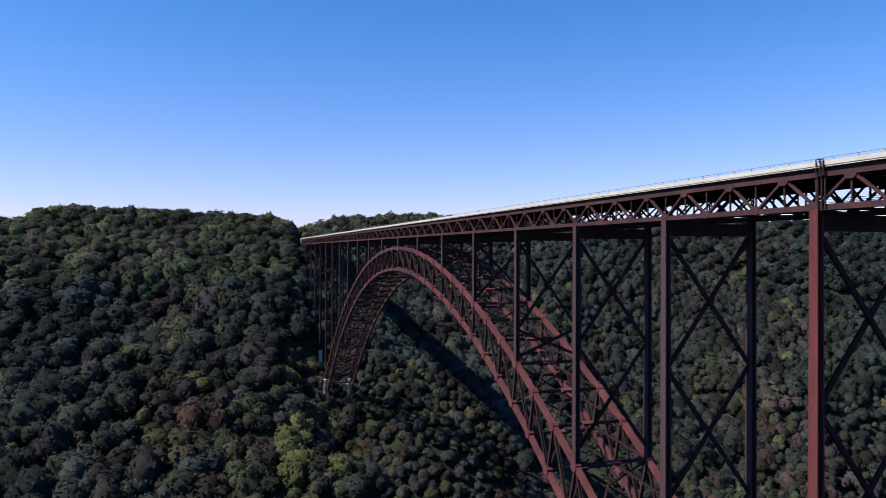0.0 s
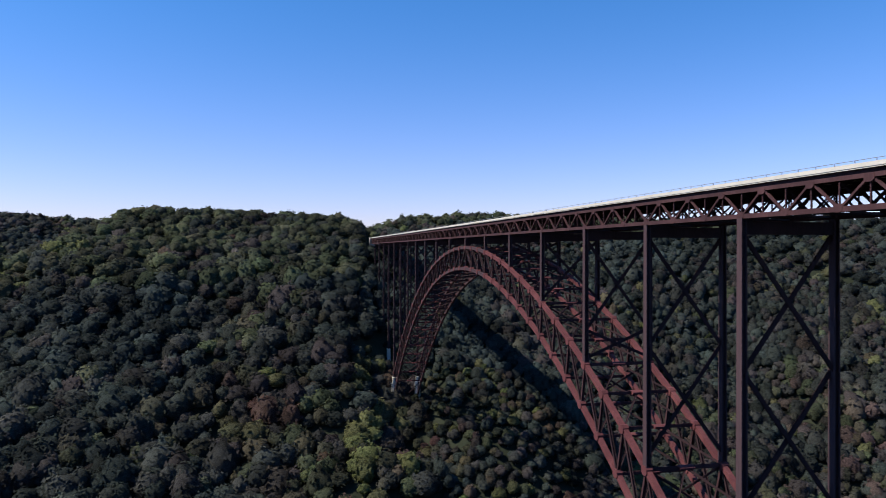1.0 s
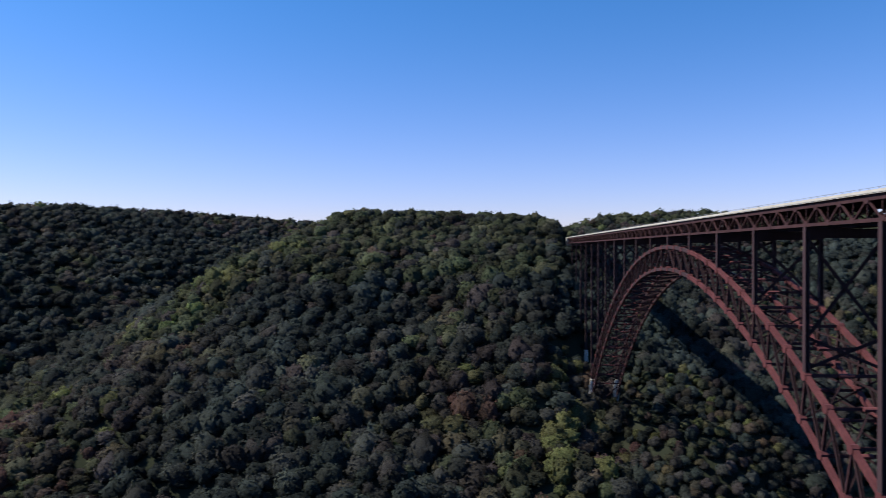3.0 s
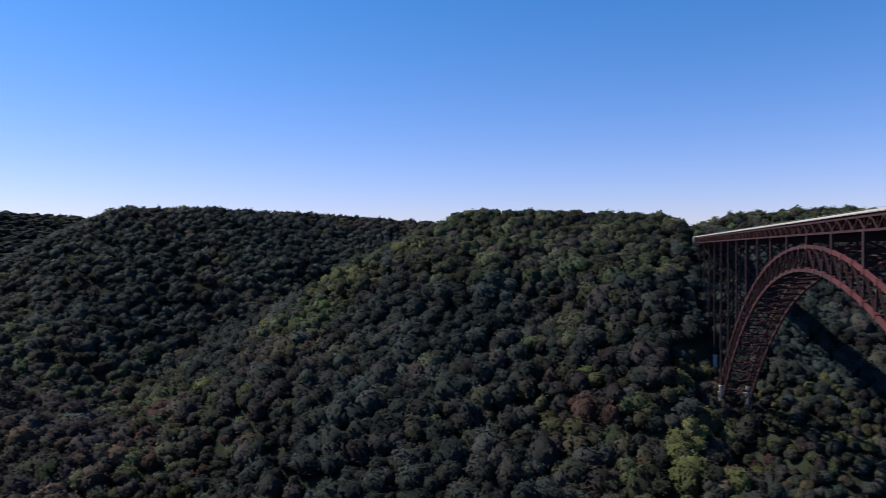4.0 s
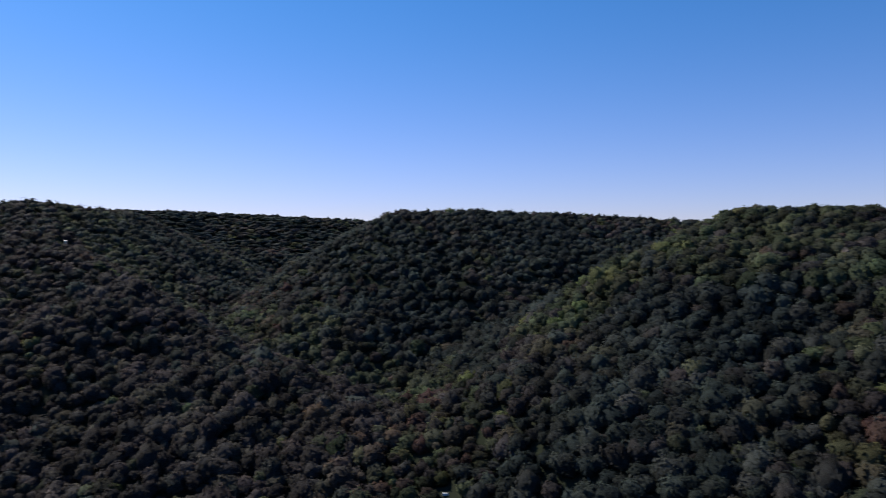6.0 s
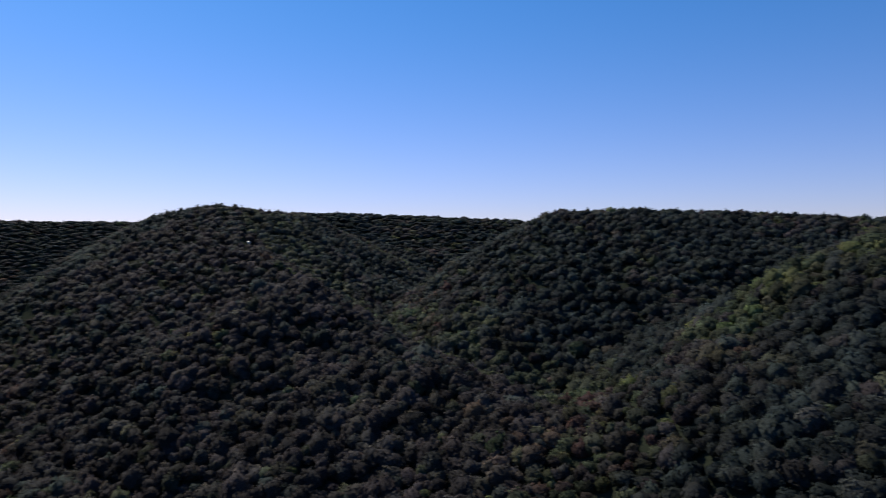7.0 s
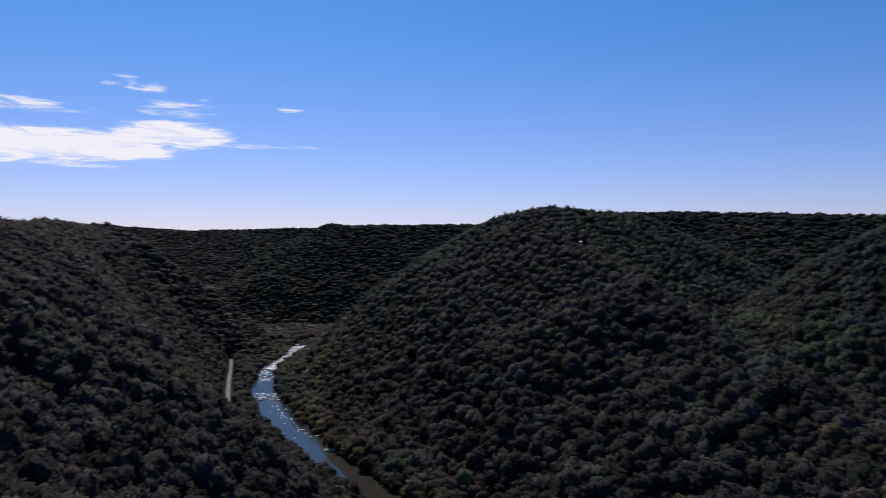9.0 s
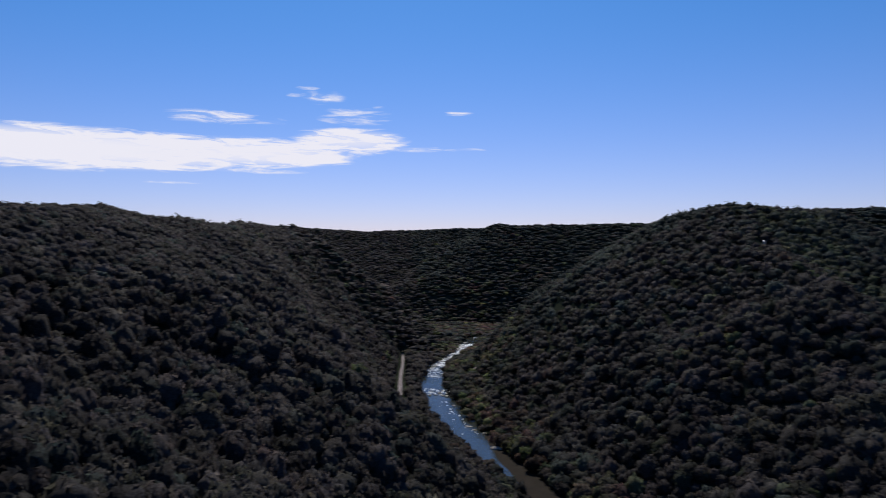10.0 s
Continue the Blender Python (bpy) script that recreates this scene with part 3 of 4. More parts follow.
def pier(y, x, top, base, wide, deep):
    """A concrete pedestal with a chamfered cap."""
    p = thing("concrete_pier", (x, y, base), "pale weathered concrete pedestal on the wooded slope", "pier", "bridge piers")
    bm = bmesh.new()
    made = bmesh.ops.create_cube(bm, size=1.0)["verts"]
    bmesh.ops.transform(bm, matrix=Matrix.Translation((x, y, (top + base) / 2 - 0.4)) @ Matrix.Diagonal((wide, deep, top - base - 0.8, 1)), verts=made)
    for v in bm.verts:
        if v.co.z < (top + base) / 2:
            v.co.x += (v.co.x - x) * 0.25
            v.co.y += (v.co.y - y) * 0.25
    part("shaft", bm, CONCRETE, p)
    bm = bmesh.new()
    made = bmesh.ops.create_cube(bm, size=1.0)["verts"]
    bmesh.ops.transform(bm, matrix=Matrix.Translation((x, y, top - 0.4)) @ Matrix.Diagonal((wide + 0.6, deep + 0.6, 0.8, 1)), verts=made)
    bmesh.ops.bevel(bm, geom=bm.edges[:], offset=0.15, segments=1, affect="EDGES")
    part("cap", bm, CONCRETE, p)


def bent(k):
    """Two steel legs with a cap beam and crossed braces, from the ground, a pedestal or the arch up to the truss."""
    y = k * SPAN
    on_arch = 0 < k < 14
    feet = [arch_top(y) + 0.8] * 2 if on_arch else [ground_at(x, y) + (9 if k == 15 else -0.6 if k > 15 else 1.5) for x in SIDES]
    if k in (0, 14):
        feet = [146.0] * 2
    top = CHORD_LOW - 0.4
    if top - max(feet) < 2.5:
        return
    b = thing("bent", (10, y, min(feet)), "tall rust-brown steel bent with crossed braces under the deck" if top - feet[0] > 12 else
              "short rust-brown steel bent on the arch crown", "bridge bent", "bents under the deck")
    lean = 0.0035
    for x, foot in zip(SIDES, feet):
        bm = bmesh.new()
        # an H-section: two plated flanges and a web, its recess added for dark sides
        half = [(-0.56, -0.775), (-0.36, -0.775), (-0.36, -0.15), (0.36, -0.15), (0.36, -0.775), (0.56, -0.775)]
        outline = half + [(-px, -py) for px, py in half]
        low_ring, high_ring = ([bm.verts.new((x + px, y + py, z)) for px, py in outline] for z in (foot, top))
        bm.faces.new(low_ring[::-1]), bm.faces.new(high_ring)
        for i in range(12):
            bm.faces.new((low_ring[i - 1], low_ring[i], high_ring[i], high_ring[i - 1]))
        bmesh.ops.recalc_face_normals(bm, faces=bm.faces)
        for v in bm.verts:
            if v.co.z < (foot + top) / 2:
                v.co.y += (v.co.y - y) * (top - foot) * lean
                v.co.x += (v.co.x - x) * (top - foot) * lean
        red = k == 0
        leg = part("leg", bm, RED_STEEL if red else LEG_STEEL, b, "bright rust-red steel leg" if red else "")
        z = top - 10.5
        while z > foot + 4:
            grow = 1 + 2 * (top - z) * lean
            block("splice_plate", leg, (x - 0.575 * grow, y - 0.8 * grow, z - 0.12), (x + 0.575 * grow, y + 0.8 * grow, z + 0.12))
            z -= 30.0
    low = max(feet)
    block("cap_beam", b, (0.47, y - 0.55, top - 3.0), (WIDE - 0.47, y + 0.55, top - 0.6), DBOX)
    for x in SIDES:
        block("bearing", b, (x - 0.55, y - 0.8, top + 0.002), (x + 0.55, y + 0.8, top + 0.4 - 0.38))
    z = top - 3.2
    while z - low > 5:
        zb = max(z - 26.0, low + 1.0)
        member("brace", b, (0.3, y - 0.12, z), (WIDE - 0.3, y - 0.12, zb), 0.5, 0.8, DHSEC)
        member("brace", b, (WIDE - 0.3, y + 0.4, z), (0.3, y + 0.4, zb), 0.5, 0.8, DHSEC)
        z = zb
    if not on_arch:
        for x, foot in zip(SIDES, feet):
            pier(y, x, foot, ground_at(x, y) - 6, 2.6, 3.2)


for k in range(FIRST + 1, LAST):
    bent(k)
for y, sign in ((0.0, -1), (14 * SPAN, 1)):
    for x in SIDES:
        pier(y + sign * 3, x, 141.0, min(ground_at(x, y) - 6, 116), 4.6, 6.0)

for y, lo, hi in ((Y1, 0, 14), (Y0, -14, 0)):
    ab = thing("abutment", (10, y, 250), "pale concrete abutment where the deck meets the hillside", "abutment", "abutments")
    block("wall", ab, (-1.0, y + lo, 252), (WIDE + 1.0, y + hi, SLAB - 0.3), CBOX)
    for x in (-1.0, WIDE + 0.4):
        block("wing_wall", ab, (x, y + lo, SLAB - 0.3), (x + 0.6, y + hi, SLAB + 1.3), CBOX)


# ---- woods ----
def leafy_crown(rng, detail, sprays, size, lumps):
    """A crown about one unit wide: a lumpy dome under many small leaf sprays. Points, triangles and the way each point faces."""
    bm = bmesh.new()
    bmesh.ops.create_icosphere(bm, subdivisions=detail, radius=1.0)
    ball = np.array([v.co[:] for v in bm.verts])
    faces = np.array([[v.index for v in f.verts] for f in bm.faces])
    bm.free()
    ways = rng.normal(0, 1, (lumps, 3))
    ways[:, 2] = np.abs(ways[:, 2]) * 1.1 - 0.35
    ways /= np.linalg.norm(ways, axis=1)[:, None]
    reach = rng.uniform(0.75, 1.15, lumps)

    def surface(n):
        """How far the dome reaches along n, and the way its lumps face there."""
        near = np.exp((n @ ways.T - 1) * 9.0) * reach
        r = 0.34 + 0.15 * near.max(1)
        lump = ways[near.argmax(1)] * 0.26
        face = n * r[:, None] - lump * np.clip(near.max(1), 0, 1)[:, None]
        return r, face / np.linalg.norm(face, axis=1)[:, None]

    r, face = surface(ball)
    core = ball * (r * rng.uniform(0.9, 1.02, len(r)))[:, None] * 0.97
    z = rng.uniform(-0.45, 1.0, sprays)
    a = rng.uniform(0, 6.283, sprays)
    n = np.stack([np.cos(a) * np.sqrt(1 - z * z), np.sin(a) * np.sqrt(1 - z * z), z], -1)
    r, out = surface(n)
    p = n * (r * rng.uniform(0.9, 1.07, sprays))[:, None]
    tilt = out + rng.normal(0, 0.55, (sprays, 3))
    tilt /= np.linalg.norm(tilt, axis=1)[:, None]
    u = np.cross(tilt, rng.normal(0, 1, (sprays, 3)))
    u /= np.linalg.norm(u, axis=1)[:, None]
    v = np.cross(tilt, u)
    s = size * rng.uniform(0.6, 1.5, (sprays, 1))
    leaf = np.stack([p + u * s, p - u * s * 0.6 + v * s * 0.8, p - u * s * 0.4 - v * s * 0.9], 1).reshape(-1, 3)
    co = np.concatenate([core, leaf])
    tri = np.concatenate([faces, np.arange(sprays * 3).reshape(-1, 3) + len(core)])
    # facings tipped upwards to even out the light over each crown, flanks too
    out = np.concatenate([face, np.repeat(0.75 * out + 0.25 * tilt, 3, axis=0)]) + np.array((0, 0, 0.5))
    co[:, 2] = np.where(co[:, 2] < 0, co[:, 2] * 0.85, co[:, 2] * rng.uniform(0.95, 1.25))
    return co, tri, out / np.linalg.norm(out, axis=1)[:, None]


rng = np.random.default_rng(11)
KINDS = {key: [leafy_crown(rng, *shape) for _ in range(8)] for key, shape in
         {"fine": (2, 110, 0.062, 11), "close": (2, 50, 0.08, 8), "mid": (1, 46, 0.075, 8), "far": (1, 8, 0.2, 5)}.items()}


def look_up(x, y):
    i = np.clip(np.searchsorted(GX, x) - 1, 0, nx - 2)
    j = np.clip(np.searchsorted(GY, y) - 1, 0, ny - 2)
    u, v = (x - GX[i]) / (GX[i + 1] - GX[i]), (y - GY[j]) / (GY[j + 1] - GY[j])
    return (HZ[i, j] * (1 - u) + HZ[i + 1, j] * u) * (1 - v) + (HZ[i, j + 1] * (1 - u) + HZ[i + 1, j + 1] * u) * v


VAN, HUT = (-393, 383), (-1091, 460)


def scatter(step, near, far):
    """Jittered places for trees round the viewpoint, where the land carries woods."""
    gx, gy = np.meshgrid(np.arange(EYE[0] - far, EYE[0] + far, step), np.arange(EYE[1] - far, EYE[1] + far, step))
    x = (gx + rng.uniform(-0.46, 0.46, gx.shape) * step).ravel()
    y = (gy + rng.uniform(-0.46, 0.46, gy.shape) * step).ravel()
    d = np.hypot(x - EYE[0], y - EYE[1])
    b = np.degrees(np.arctan2(x - EYE[0], y - EYE[1]))
    keep = (d >= near) & (d < far) & (b > -142) & (b < 66) & (y > -700)
    x, y, d = x[keep], y[keep], d[keep]
    river, _ = off_line(x, y, RIVER)
    course = sorted(RIVER[:17])
    south_bank = y < np.interp(x, [p[0] for p in course], [p[1] for p in course])
    margin = np.interp(x, (-2000, -1750, -1500, -1350), (15, 17, 20, 26))
    margin = np.where(south_bank & (x > -1250), np.interp(x, (-1050, -1000), (27, 19)), margin)
    margin = np.where(~south_bank & (x < -1880) & (x > -2125), 36, margin)
    keep = (river > margin) & ~((np.abs(x - 10) < 16) & (((y > 695) & (y < 775)) | (y < -205)))
    for px in SIDES:
        for k in list(range(FIRST, 1)) + list(range(14, LAST)):
            keep &= np.hypot(x - px, y - k * SPAN) > (5.5 if k in (0, 14) else 6 if k == 15 else 3.2)
    keep &= ~((x > -8) & (x < 29) & (y > 688) & (y < 775))
    track = np.minimum(off_line(x, y, TRACK)[0], off_line(x, y, SIDING)[0] + 3)
    keep &= track > np.where((x > -1260) & (x < -1000), 17, 12.5)
    keep &= np.hypot(x + 140, y - 653) > 3
    # clearings for a parked van and a hut, opened towards the camera's view
    keep &= off_line(x, y, [VAN, (VAN[0] + 22, VAN[1] - 33)])[0] > 8
    keep &= off_line(x, y, [HUT, (HUT[0] + 30, HUT[1] - 17)])[0] > 8
    # a narrow ride cut straight down the slope beside the bridge
    keep &= ~((np.abs(x + 45) < 4.5) & (y > 380) & (y < 480))
    x, y, d = x[keep], y[keep], d[keep]
    z = np.maximum(look_up(x, y), 0.6)
    # woods behind the crests are thinned out
    seen = np.ones(len(x), bool)
    for s in np.linspace(0.15, 0.97, 42):
        seen &= look_up(EYE[0] + (x - EYE[0]) * s, EYE[1] + (y - EYE[1]) * s) < EYE[2] + (z + 17 - EYE[2]) * s
    keep = seen | (rng.random(len(x)) < 0.12)
    # only the woods in front of the viewpoint need their full leafage
    b = np.degrees(np.arctan2(x - EYE[0], y - EYE[1]))
    seen &= (EYE[2] - z - 16 < 0.36 * d) & (b > -122) & (b < 52)
    return x[keep], y[keep], z[keep], seen[keep]


SINGLE = []


def woods(name, label, kind, step, near, far, width):
    x, y, z, full = scatter(step, near, far)
    if far <= 950:
        # smaller trees grow on the slope behind the bridge and on the shaded south side
        keep = ((x > 20) | ((y < 40) & (x < -40))) == (kind == "close")
        x, y, z, full = x[keep], y[keep], z[keep], full[keep]
    n = len(x)
    which = rng.integers(0, 8, n)
    if kind == "close":
        # the trees round the far foot of the arch stand singly
        order = np.argsort(np.hypot(x - 60, y - 455) + 900 * (x < -8))[:260]
        single = np.zeros(n, bool)
        single[order] = True
        SINGLE.extend(zip(x[single], y[single], z[single]))
        x, y, z, which, full = x[~single], y[~single], z[~single], which[~single], full[~single]
        n = len(x)
    size = width * np.clip(np.exp(rng.normal(0.0, 0.3 if kind in ("fine", "close") else 0.16, n)), 0.55, 1.6) * (1 + 0.3 * value_noise(x, y, 60))
    under_deck = (x > -12) & (x < 32) & (y > 560) & (y < 720)
    size = np.where(under_deck, size * 0.85, size)
    lift = 4.0 + rng.uniform(-2.2, 2.6, n) * np.where(z > 235, 0.4, 1.0) - np.where((z > 235) & (kind == "fine"), 1.4, 0.0)
    turn = rng.uniform(0, 6.283, n)
    # russet low slopes are darkened for vignette, far woods lightened for haze
    species_light = np.clip(0.28 + 0.44 * np.clip(1 - z / 210, 0, 1) + 0.7 * value_noise(x, y, 90) + 0.4 * value_noise(x, y, 35) + rng.normal(0, 0.2, n) - {"fine": 0.0, "close": 0.06, "mid": 0.0, "far": -0.04}[kind], 0.0, 0.999)
    # sunlight on the spur's crest is put into lighter green leaf tones
    spur, _ = off_line(x, y, RIDGES["spur_a"][:4])
    species_light = np.where((spur < 55) & (rng.random(n) < 0.8), rng.uniform(0.66, 0.75, n) + 0.2 * (rng.random(n) < 0.3), species_light)
    # long western spur: face toned russet for shade, strip behind crest green for sun
    off, _ = off_line(x, y, RIDGES["spur_d"])
    crest = np.interp(x, [p[0] for p in RIDGES["spur_d"]][::-1], [p[1] for p in RIDGES["spur_d"]][::-1])
    west = (x < -480) & (x > -1250) & (off_line(x, y, RIVER)[0] > 60)
    species_light = np.where(west & (y < crest - 12) & (y > 60) & (rng.random(n) < 0.75), rng.uniform(0.5, 0.62, n), species_light)
    species_light = np.where(west & (y > crest - 12) & (off < 150) & (rng.random(n) < 0.6), rng.uniform(0.64, 0.74, n), species_light)
    # green crowns on the rims, toned lighter for the sun on them
    crown_line = (x < -10) & (x > -290) & (z > 215) & (rng.random(n) < 0.7)
    species_light = np.where(crown_line, rng.uniform(0.64, 0.74, n), species_light)
    rim = (x > -5) & (y > 770) & (z > 230) & (rng.random(n) < 0.75)
    species_light = np.where(rim, rng.uniform(0.66, 0.74, n), species_light)
    south = (y < 20) & (x < -60) & (rng.random(n) < 0.88)
    species_light = np.where(south, rng.uniform(0.52, 0.62, n), species_light)
    size = np.where(z > 235, np.minimum(size, width * 1.2), size)
    # sunlit edge of trees near the ride, put into yellow-green leaf tones
    strip = (np.abs(x - np.interp(y, (395, 450, 560), (-34, -31, -22))) < 9) & (y > 330) & (y < 560) & (rng.random(n) < 0.8)
    species_light = np.where(strip, rng.uniform(0.87, 0.95, n), species_light)
    if kind == "close":
        species_light = np.where(x > 20, 0.08 + 0.72 * species_light, species_light)
        bright = (x > 20) & (rng.random(n) < 0.035)
        species_light = np.where(bright, rng.uniform(0.83, 0.92, n), species_light)
    tall = rng.uniform(0.85, 1.4, n) * size * {"fine": 0.95, "close": 1.05, "mid": 0.8, "far": 0.42}[kind]
    # rim crowns kept low and round to fit the skyline seen by the camera
    tall = np.where(z > 225, np.minimum(tall, 0.9 * size), tall)
    cos, tris, extra, ways, base = [], [], [], [], 0
    for w, (co, tri, out) in enumerate(KINDS[kind] + KINDS["far"]):
        m = np.where((which == w % 8) & (full == (w < 8)))[0]
        c, s = np.cos(turn[m])[:, None], np.sin(turn[m])[:, None]
        px = (co[None, :, 0] * c - co[None, :, 1] * s) * size[m][:, None] + x[m][:, None]
        py = (co[None, :, 0] * s + co[None, :, 1] * c) * size[m][:, None] + y[m][:, None]
        pz = co[None, :, 2] * tall[m][:, None] + (z[m] + lift[m])[:, None]
        cos.append(np.stack([px, py, pz], -1).reshape(-1, 3))
        tris.append((tri[None] + (np.arange(len(m)) * len(co))[:, None, None]).reshape(-1, 3) + base)
        extra.append(np.repeat(species_light[m], len(co)))
        ways.append(np.stack([out[None, :, 0] * c - out[None, :, 1] * s, out[None, :, 0] * s + out[None, :, 1] * c, np.repeat(out[None, :, 2], len(m), 0)], -1).reshape(-1, 3))
        base += len(m) * len(co)
    ob = new(name, raw_mesh(name, np.concatenate(cos), np.concatenate(tris), LEAF, np.concatenate(extra), np.concatenate(ways)))
    return tagged(ob, label, "woods", kind="stuff")


woods("woodland", "dense mixed broadleaf woods turning green, olive and russet", "fine", 10.2, 15, 950, 18.0)
woods("young_woodland", "dense young mixed broadleaf woods behind the bridge and on the shaded slope", "close", 7.6, 15, 950, 12.8)
woods("hillside_woods", "dense green broadleaf woods on the farther hills", "mid", 12.6, 950, 1600, 19.5)
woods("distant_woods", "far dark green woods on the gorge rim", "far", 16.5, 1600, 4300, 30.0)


def trunk_mesh(r, tall):
    """A tapered trunk with limbs that fork into the crown."""
    bm = bmesh.new()

    def limb(p, q, ra, rb):
        p, q = Vector(p), Vector(q)
        made = bmesh.ops.create_cone(bm, segments=7, radius1=ra, radius2=rb, depth=(q - p).length, cap_ends=True)["verts"]
        bmesh.ops.transform(bm, matrix=Matrix.Translation((p + q) / 2) @ (q - p).to_track_quat("Z", "Y").to_matrix().to_4x4(), verts=made)

    limb((0, 0, -3), (0.2, 0.1, tall * 0.75), 0.38, 0.16)
    for i in range(5):
        a = i * 1.3 + r.uniform(0, 1)
        z = tall * r.uniform(0.3, 0.6)
        limb((0.1, 0.05, z), (3.6 * math.cos(a), 3.6 * math.sin(a), z + r.uniform(2, 4)), 0.17, 0.06)
    return mesh_of("trunk", bm, BARK)


TREES = []
for i in range(8):
    co, tri, out = leafy_crown(rng, 3, 220, 0.05, 14)
    crown = raw_mesh("crown", co * 13.0 + np.array((0, 0, 5.0)), tri, TREE_LEAF, None, out)
    TREES.append((trunk_mesh(rng, 11.0), crown))
for i, (x, y, z) in enumerate(SINGLE):
    tree = thing("tree", (x, y, z), "broadleaf tree with a full rounded leafy crown on the slope", "tree", "trees below the bridge")
    for name, me in zip(("trunk", "crown"), TREES[i % 8]):
        ob = new(name, me)
        ob.parent = tree
    tree.rotation_euler = (0, 0, rng.uniform(0, 6.28))
    k = rng.uniform(0.6, 0.95)
    tree.scale = (k, k, k * rng.uniform(0.9, 1.15))

# ---- river's edge, railway and small things ----
railway = thing("railway", (-1450, -82, 15), "pale gravel railway line on a bench above the river", "railway")
bed = new("ballast", ribbon(TRACK, 3.5, 15.6, "ballast", GRAVEL, 0.25))
under(bed, railway)
bar = new("gravel_road", ribbon(SIDING, 3.0, 15.6, "gravel_road", GRAVEL, 0.3))
tagged(bar, "short pale gravel road on the wooded river bank", "gravel road")
for side in (-0.75, 0.75):
    bm = bmesh.new()
    for p, q in zip(TRACK[:-1], TRACK[1:]):
        d = Vector((q[0] - p[0], q[1] - p[1], 0))
        n = Vector((-d.y, d.x, 0)).normalized() * side
        a = Vector((*p, 15.75)) + n
        made = bmesh.ops.create_cube(bm, size=1.0)["verts"]
        m = Matrix((d, n.normalized() * 0.12, Vector((0, 0, 0.25)))).transposed().to_4x4()
        m.translation = a + d / 2
        bmesh.ops.transform(bm, matrix=m, verts=made)
    part("rail", bm, GALVANISED, railway, "dull steel rail")


WET_ROCK = mottled("wet_rock", ((0.02, 0.018, 0.016), (0.035, 0.031, 0.028), (0.06, 0.054, 0.048)), 0.5, (0.15, 1.0), 0.6, 0.6)


def boulder(x, y, z, size, flat, r):
    bm = bmesh.new()
    bmesh.ops.create_icosphere(bm, subdivisions=2, radius=1.0)
    for v in bm.verts:
        v.co *= 1 + 0.35 * noise.noise(v.co * 1.4 + Vector((x, y, 0)) * 0.13)
    bmesh.ops.transform(bm, matrix=Matrix.Translation((x, y, z)) @ Matrix.Rotation(r, 4, "Z") @ Matrix.Diagonal((size, size * 0.6, size * flat, 1)), verts=bm.verts[:])
    wet = -1400 < x < -1300
    ob = new("boulder", mesh_of("boulder", bm, WET_ROCK if wet else ROCK))
    return tagged(ob, "dark wet boulder among the river rapids" if wet else "pale sandstone boulder in the shallow river", "boulder", "boulders in the river")


for x, y, size, flat in ((-985, 50, 9.0, 0.3), (-1006, 59, 9.0, 0.25), (-1030, 50, 4.0, 0.2), (-1100, 28, 6.0, 0.2), (-1130, 36, 5.0, 0.25), (-1080, 33, 3.5, 0.25), (-1062, 44, 3.0, 0.3),
                         (-1340, 2, 6.5, 0.4), (-1322, -16, 5.5, 0.4), (-1330, -24, 5.0, 0.4), (-1312, 12, 6.0, 0.35), (-1352, -14, 4.5, 0.35), (-1362, 9, 5.0, 0.3), (-1330, 14, 5.0, 0.45), (-1325, -6, 4.5, 0.45), (-1345, 20, 5.0, 0.4), (-1318, 5, 4.0, 0.5), (-1650, 10, 4.0, 0.3), (-1700, 30, 4.0, 0.3),
                         (-1450, 18, 4.0, 0.25), (-1240, 18, 3.5, 0.25), (-1900, 110, 6.0, 0.3), (-2010, 116, 7.0, 0.3)):
    boulder(x, y, 0.7, size, flat, 0.02 * y + 0.3)


def rapids(x0, x1, half, count, seed):
    """White water: many low ragged streaks that run with the river."""
    r = np.random.default_rng(seed)
    centre = sorted((p[0], p[1]) for p in RIVER)
    bm = bmesh.new()
    for i in range(count):
        x = r.uniform(x0, x1)
        y = float(np.interp(x, [c[0] for c in centre], [c[1] for c in centre])) + r.uniform(-half, half)
        long, wide = r.uniform(1.5, 6), r.uniform(0.3, 1.1)
        n = 9
        ring = [bm.verts.new((x + long * math.cos(6.283 * k / n) * r.uniform(0.6, 1.2), y + wide * math.sin(6.283 * k / n) * r.uniform(0.6, 1.3), 0.64)) for k in range(n)]
        top = bm.verts.new((x, y, 0.64 + r.uniform(0.2, 0.6)))
        for k in range(n):
            bm.faces.new((ring[k], ring[(k + 1) % n], top))
    ob = new("rapids", mesh_of("rapids", bm, FOAM))
    tagged(ob, "white broken water and sun glint over shallow river rapids", "rapids", kind="stuff")


rapids(-1385, -1325, 26, 75, 3)
rapids(-1290, -1060, 20, 22, 7)
# farther streaks are packed densely to stand in for sun glint as well
rapids(-1860, -1640, 20, 900, 4)
rapids(-1660, -1500, 22, 220, 5)
rapids(-2130, -1860, 18, 1000, 6)


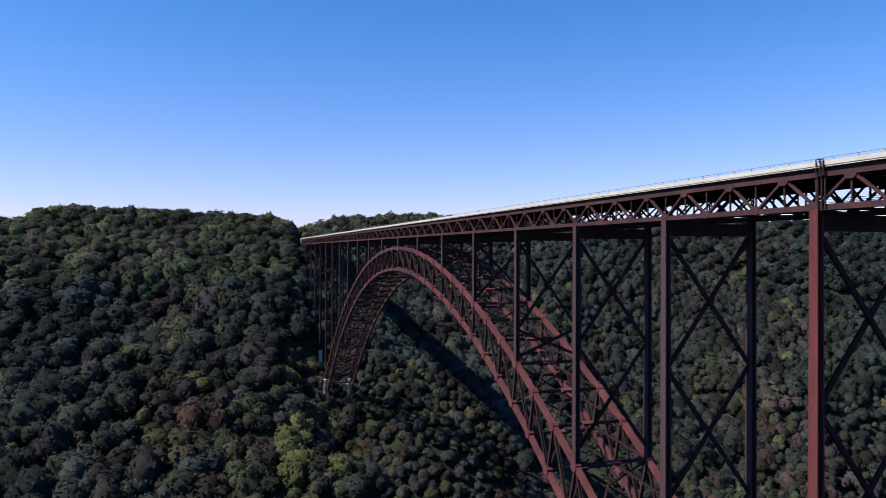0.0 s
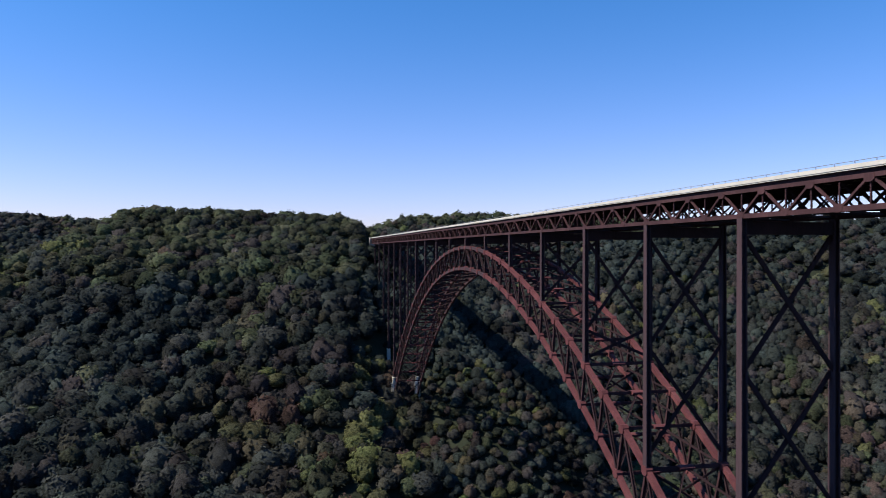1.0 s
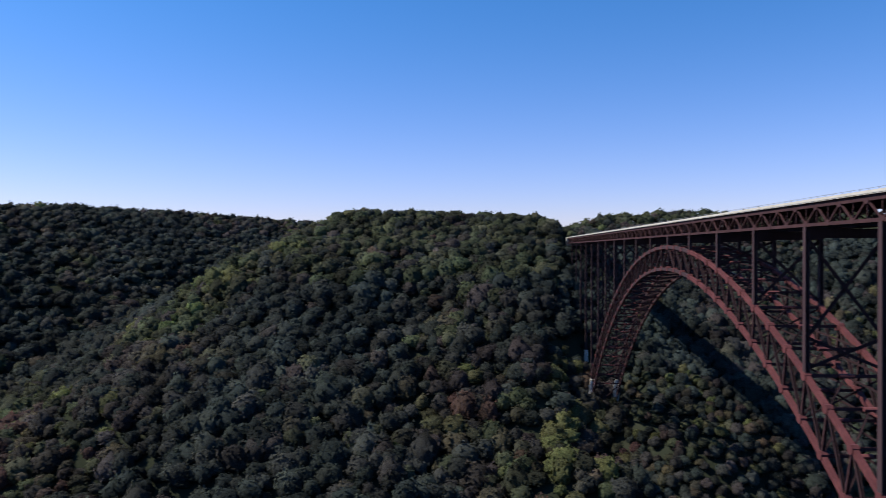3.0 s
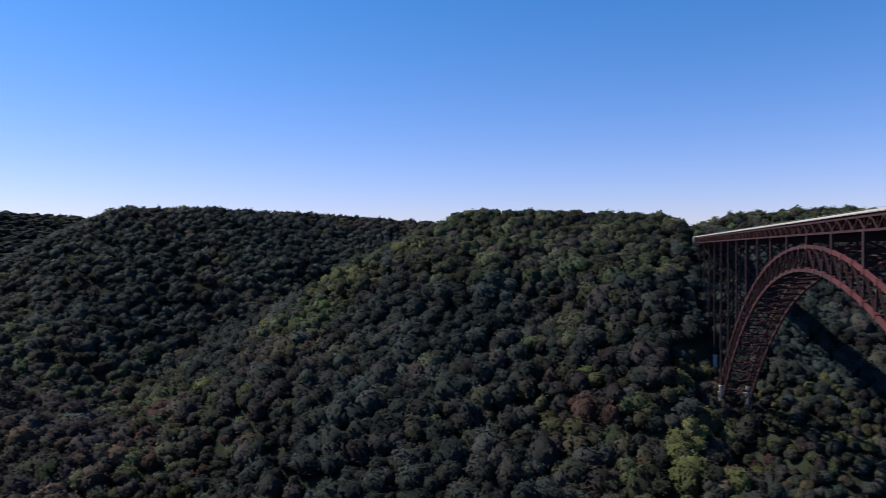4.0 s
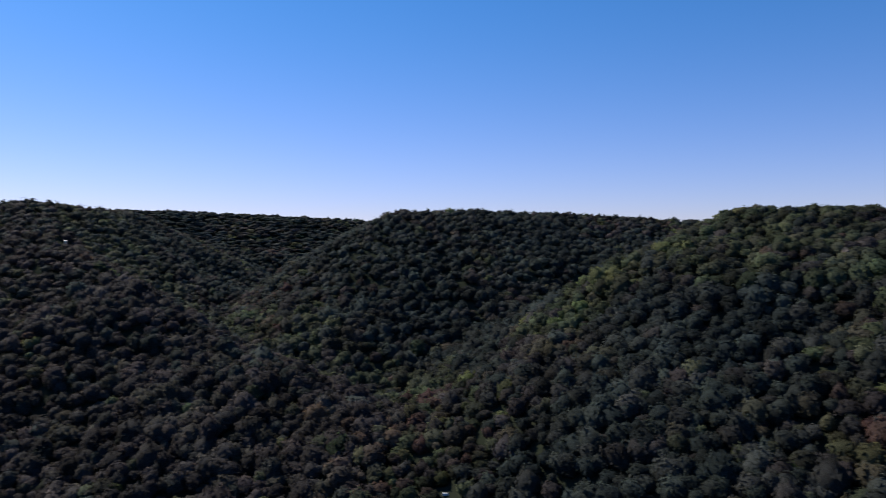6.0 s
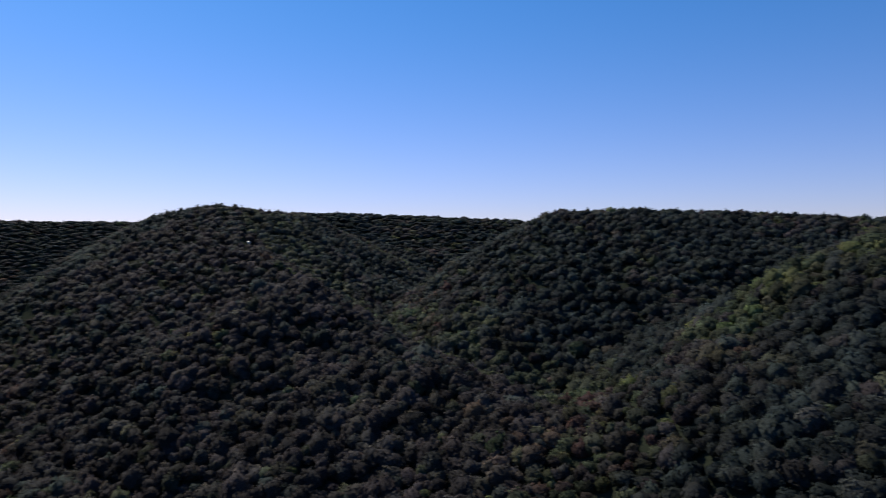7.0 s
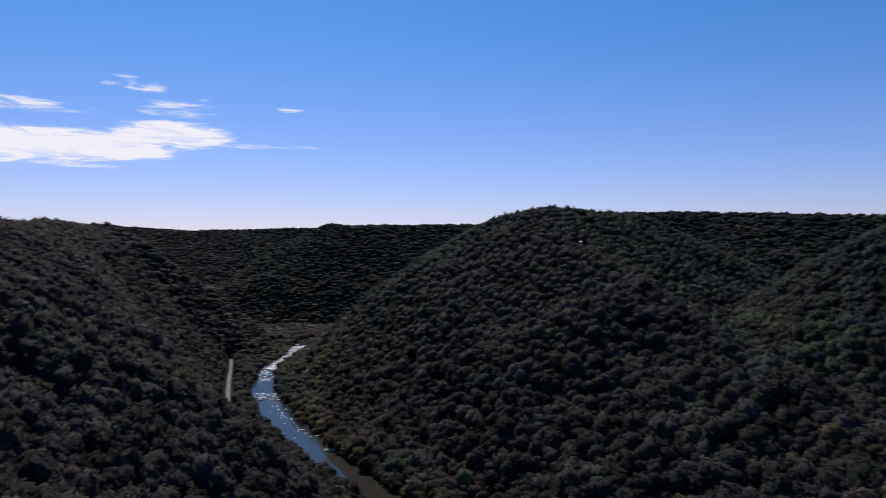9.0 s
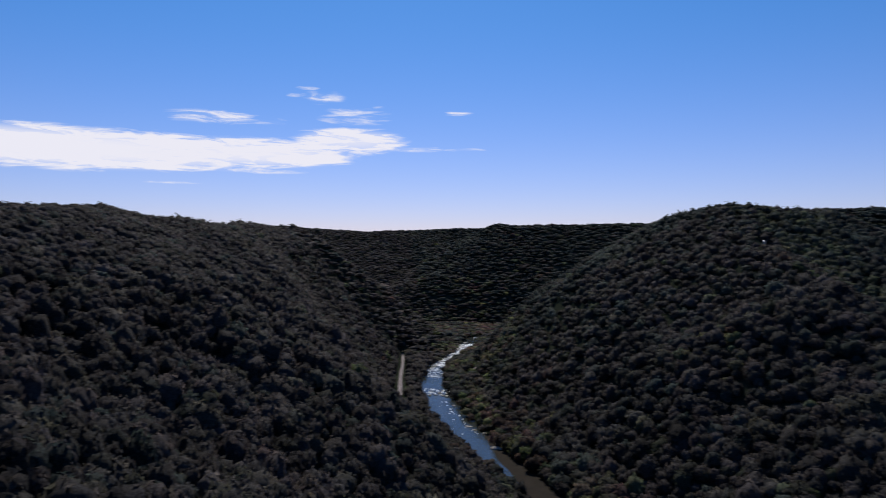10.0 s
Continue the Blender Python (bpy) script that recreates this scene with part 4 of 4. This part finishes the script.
def hut(x, y, z, turn):
    c = thing("hut", (x, y, z), "small pale-roofed hut among the trees", "hut")
    bm = bmesh.new()
    made = bmesh.ops.create_cube(bm, size=1.0)["verts"]
    bmesh.ops.transform(bm, matrix=pose(x, y, z + 2, 0, 0, turn) @ Matrix.Diagonal((3.0, 2.4, 4.2, 1)), verts=made)
    part("wall", bm, CONCRETE, c, "pale plain wall")
    bm = bmesh.new()
    ring = [(-2.1, -1.7, 0), (2.1, -1.7, 0), (2.1, 1.7, 0), (-2.1, 1.7, 0), (-2.1, 0, 1.0), (2.1, 0, 1.0)]
    v = [bm.verts.new(p) for p in ring]
    for f in ((0, 1, 5, 4), (2, 3, 4, 5), (1, 2, 5), (3, 0, 4), (3, 2, 1, 0)):
        bm.faces.new([v[i] for i in f])
    bmesh.ops.transform(bm, matrix=pose(x, y, z + 4.3, 0, 0, turn), verts=bm.verts[:])
    part("roof", bm, GALVANISED, c, "light metal gable roof")


hut(*HUT, ground_at(*HUT) + 0.2, 20)

for x, y, tall in ((-141, 656, 6.5), (-136, 659, 4.5)):
    bm = bmesh.new()
    bmesh.ops.create_icosphere(bm, subdivisions=3, radius=1.0)
    for v in bm.verts:
        v.co *= 1 + 0.4 * noise.noise(v.co * 1.8 + Vector((x, y, 3)))
        v.co.z = round(v.co.z * 5) / 5 * 0.6 + v.co.z * 0.4
    bmesh.ops.transform(bm, matrix=Matrix.Translation((x, y, ground_at(x, y) + tall * 0.5)) @ Matrix.Diagonal((3.6, 3.0, tall, 1)), verts=bm.verts[:])
    tagged(new("rock_outcrop", mesh_of("rock_outcrop", bm, BROWN_ROCK)), "brown layered sandstone outcrop between trees below the rim", "rock", "rock outcrops")


def van(x, y, z, turn):
    """A parked panel van: a rounded body with windows, bumpers and wheels."""
    v = thing("van", (x, y, z), "white panel van parked in a clearing in the woods", "van")
    place = pose(x, y, z, 0, 0, turn)

    def shape(name, lo, hi, mat, parent, label="", bevel=0.0, slope=0.0):
        bm = bmesh.new()
        made = bmesh.ops.create_cube(bm, size=1.0)["verts"]
        lo, hi = Vector(lo), Vector(hi)
        bmesh.ops.transform(bm, matrix=Matrix.Translation((lo + hi) / 2) @ Matrix.Diagonal((*(hi - lo), 1)), verts=made)
        for w in bm.verts:
            if w.co.z > (lo.z + hi.z) / 2 and w.co.x > (lo.x + hi.x) / 2:
                w.co.x -= slope
        if bevel:
            bmesh.ops.bevel(bm, geom=bm.edges[:], offset=bevel, segments=2, affect="EDGES")
        bmesh.ops.transform(bm, matrix=place, verts=bm.verts[:])
        return part(name, bm, mat, parent, label)

    body = shape("body", (-2.6, -0.98, 0.4), (2.1, 0.98, 2.25), WHITE_PAINT, v, "white painted body", 0.12, 0.5)
    shape("bonnet", (1.95, -0.92, 0.42), (2.75, 0.92, 1.15), WHITE_PAINT, v, "short white bonnet", 0.1, 0.2)
    shape("bumper", (2.7, -0.9, 0.38), (2.86, 0.9, 0.62), DARK_STEEL, v, "dark plastic bumper")
    for side in (-0.985, 0.965):
        shape("side_window", (0.9, side, 1.4), (1.55, side + 0.02, 2.0), WINDOW, body, "dark side window")
    for wx in (-1.75, 1.75):
        for wy in (-0.9, 0.72):
            bm = bmesh.new()
            bmesh.ops.create_cone(bm, segments=16, radius1=0.36, radius2=0.36, depth=0.2, cap_ends=True)
            bmesh.ops.transform(bm, matrix=place @ Matrix.Translation((wx, wy + 0.09, 0.36)) @ Matrix.Rotation(math.pi / 2, 4, "X"), verts=bm.verts[:])
            wheel = part("wheel", bm, ASPHALT, v, "black tyre")
            bm = bmesh.new()
            bmesh.ops.create_cone(bm, segments=12, radius1=0.2, radius2=0.2, depth=0.22, cap_ends=True)
            bmesh.ops.transform(bm, matrix=place @ Matrix.Translation((wx, wy + 0.09, 0.36)) @ Matrix.Rotation(math.pi / 2, 4, "X"), verts=bm.verts[:])
            part("rim", bm, GALVANISED, wheel, "grey steel rim")


van(*VAN, ground_at(*VAN) + 0.05, 35)
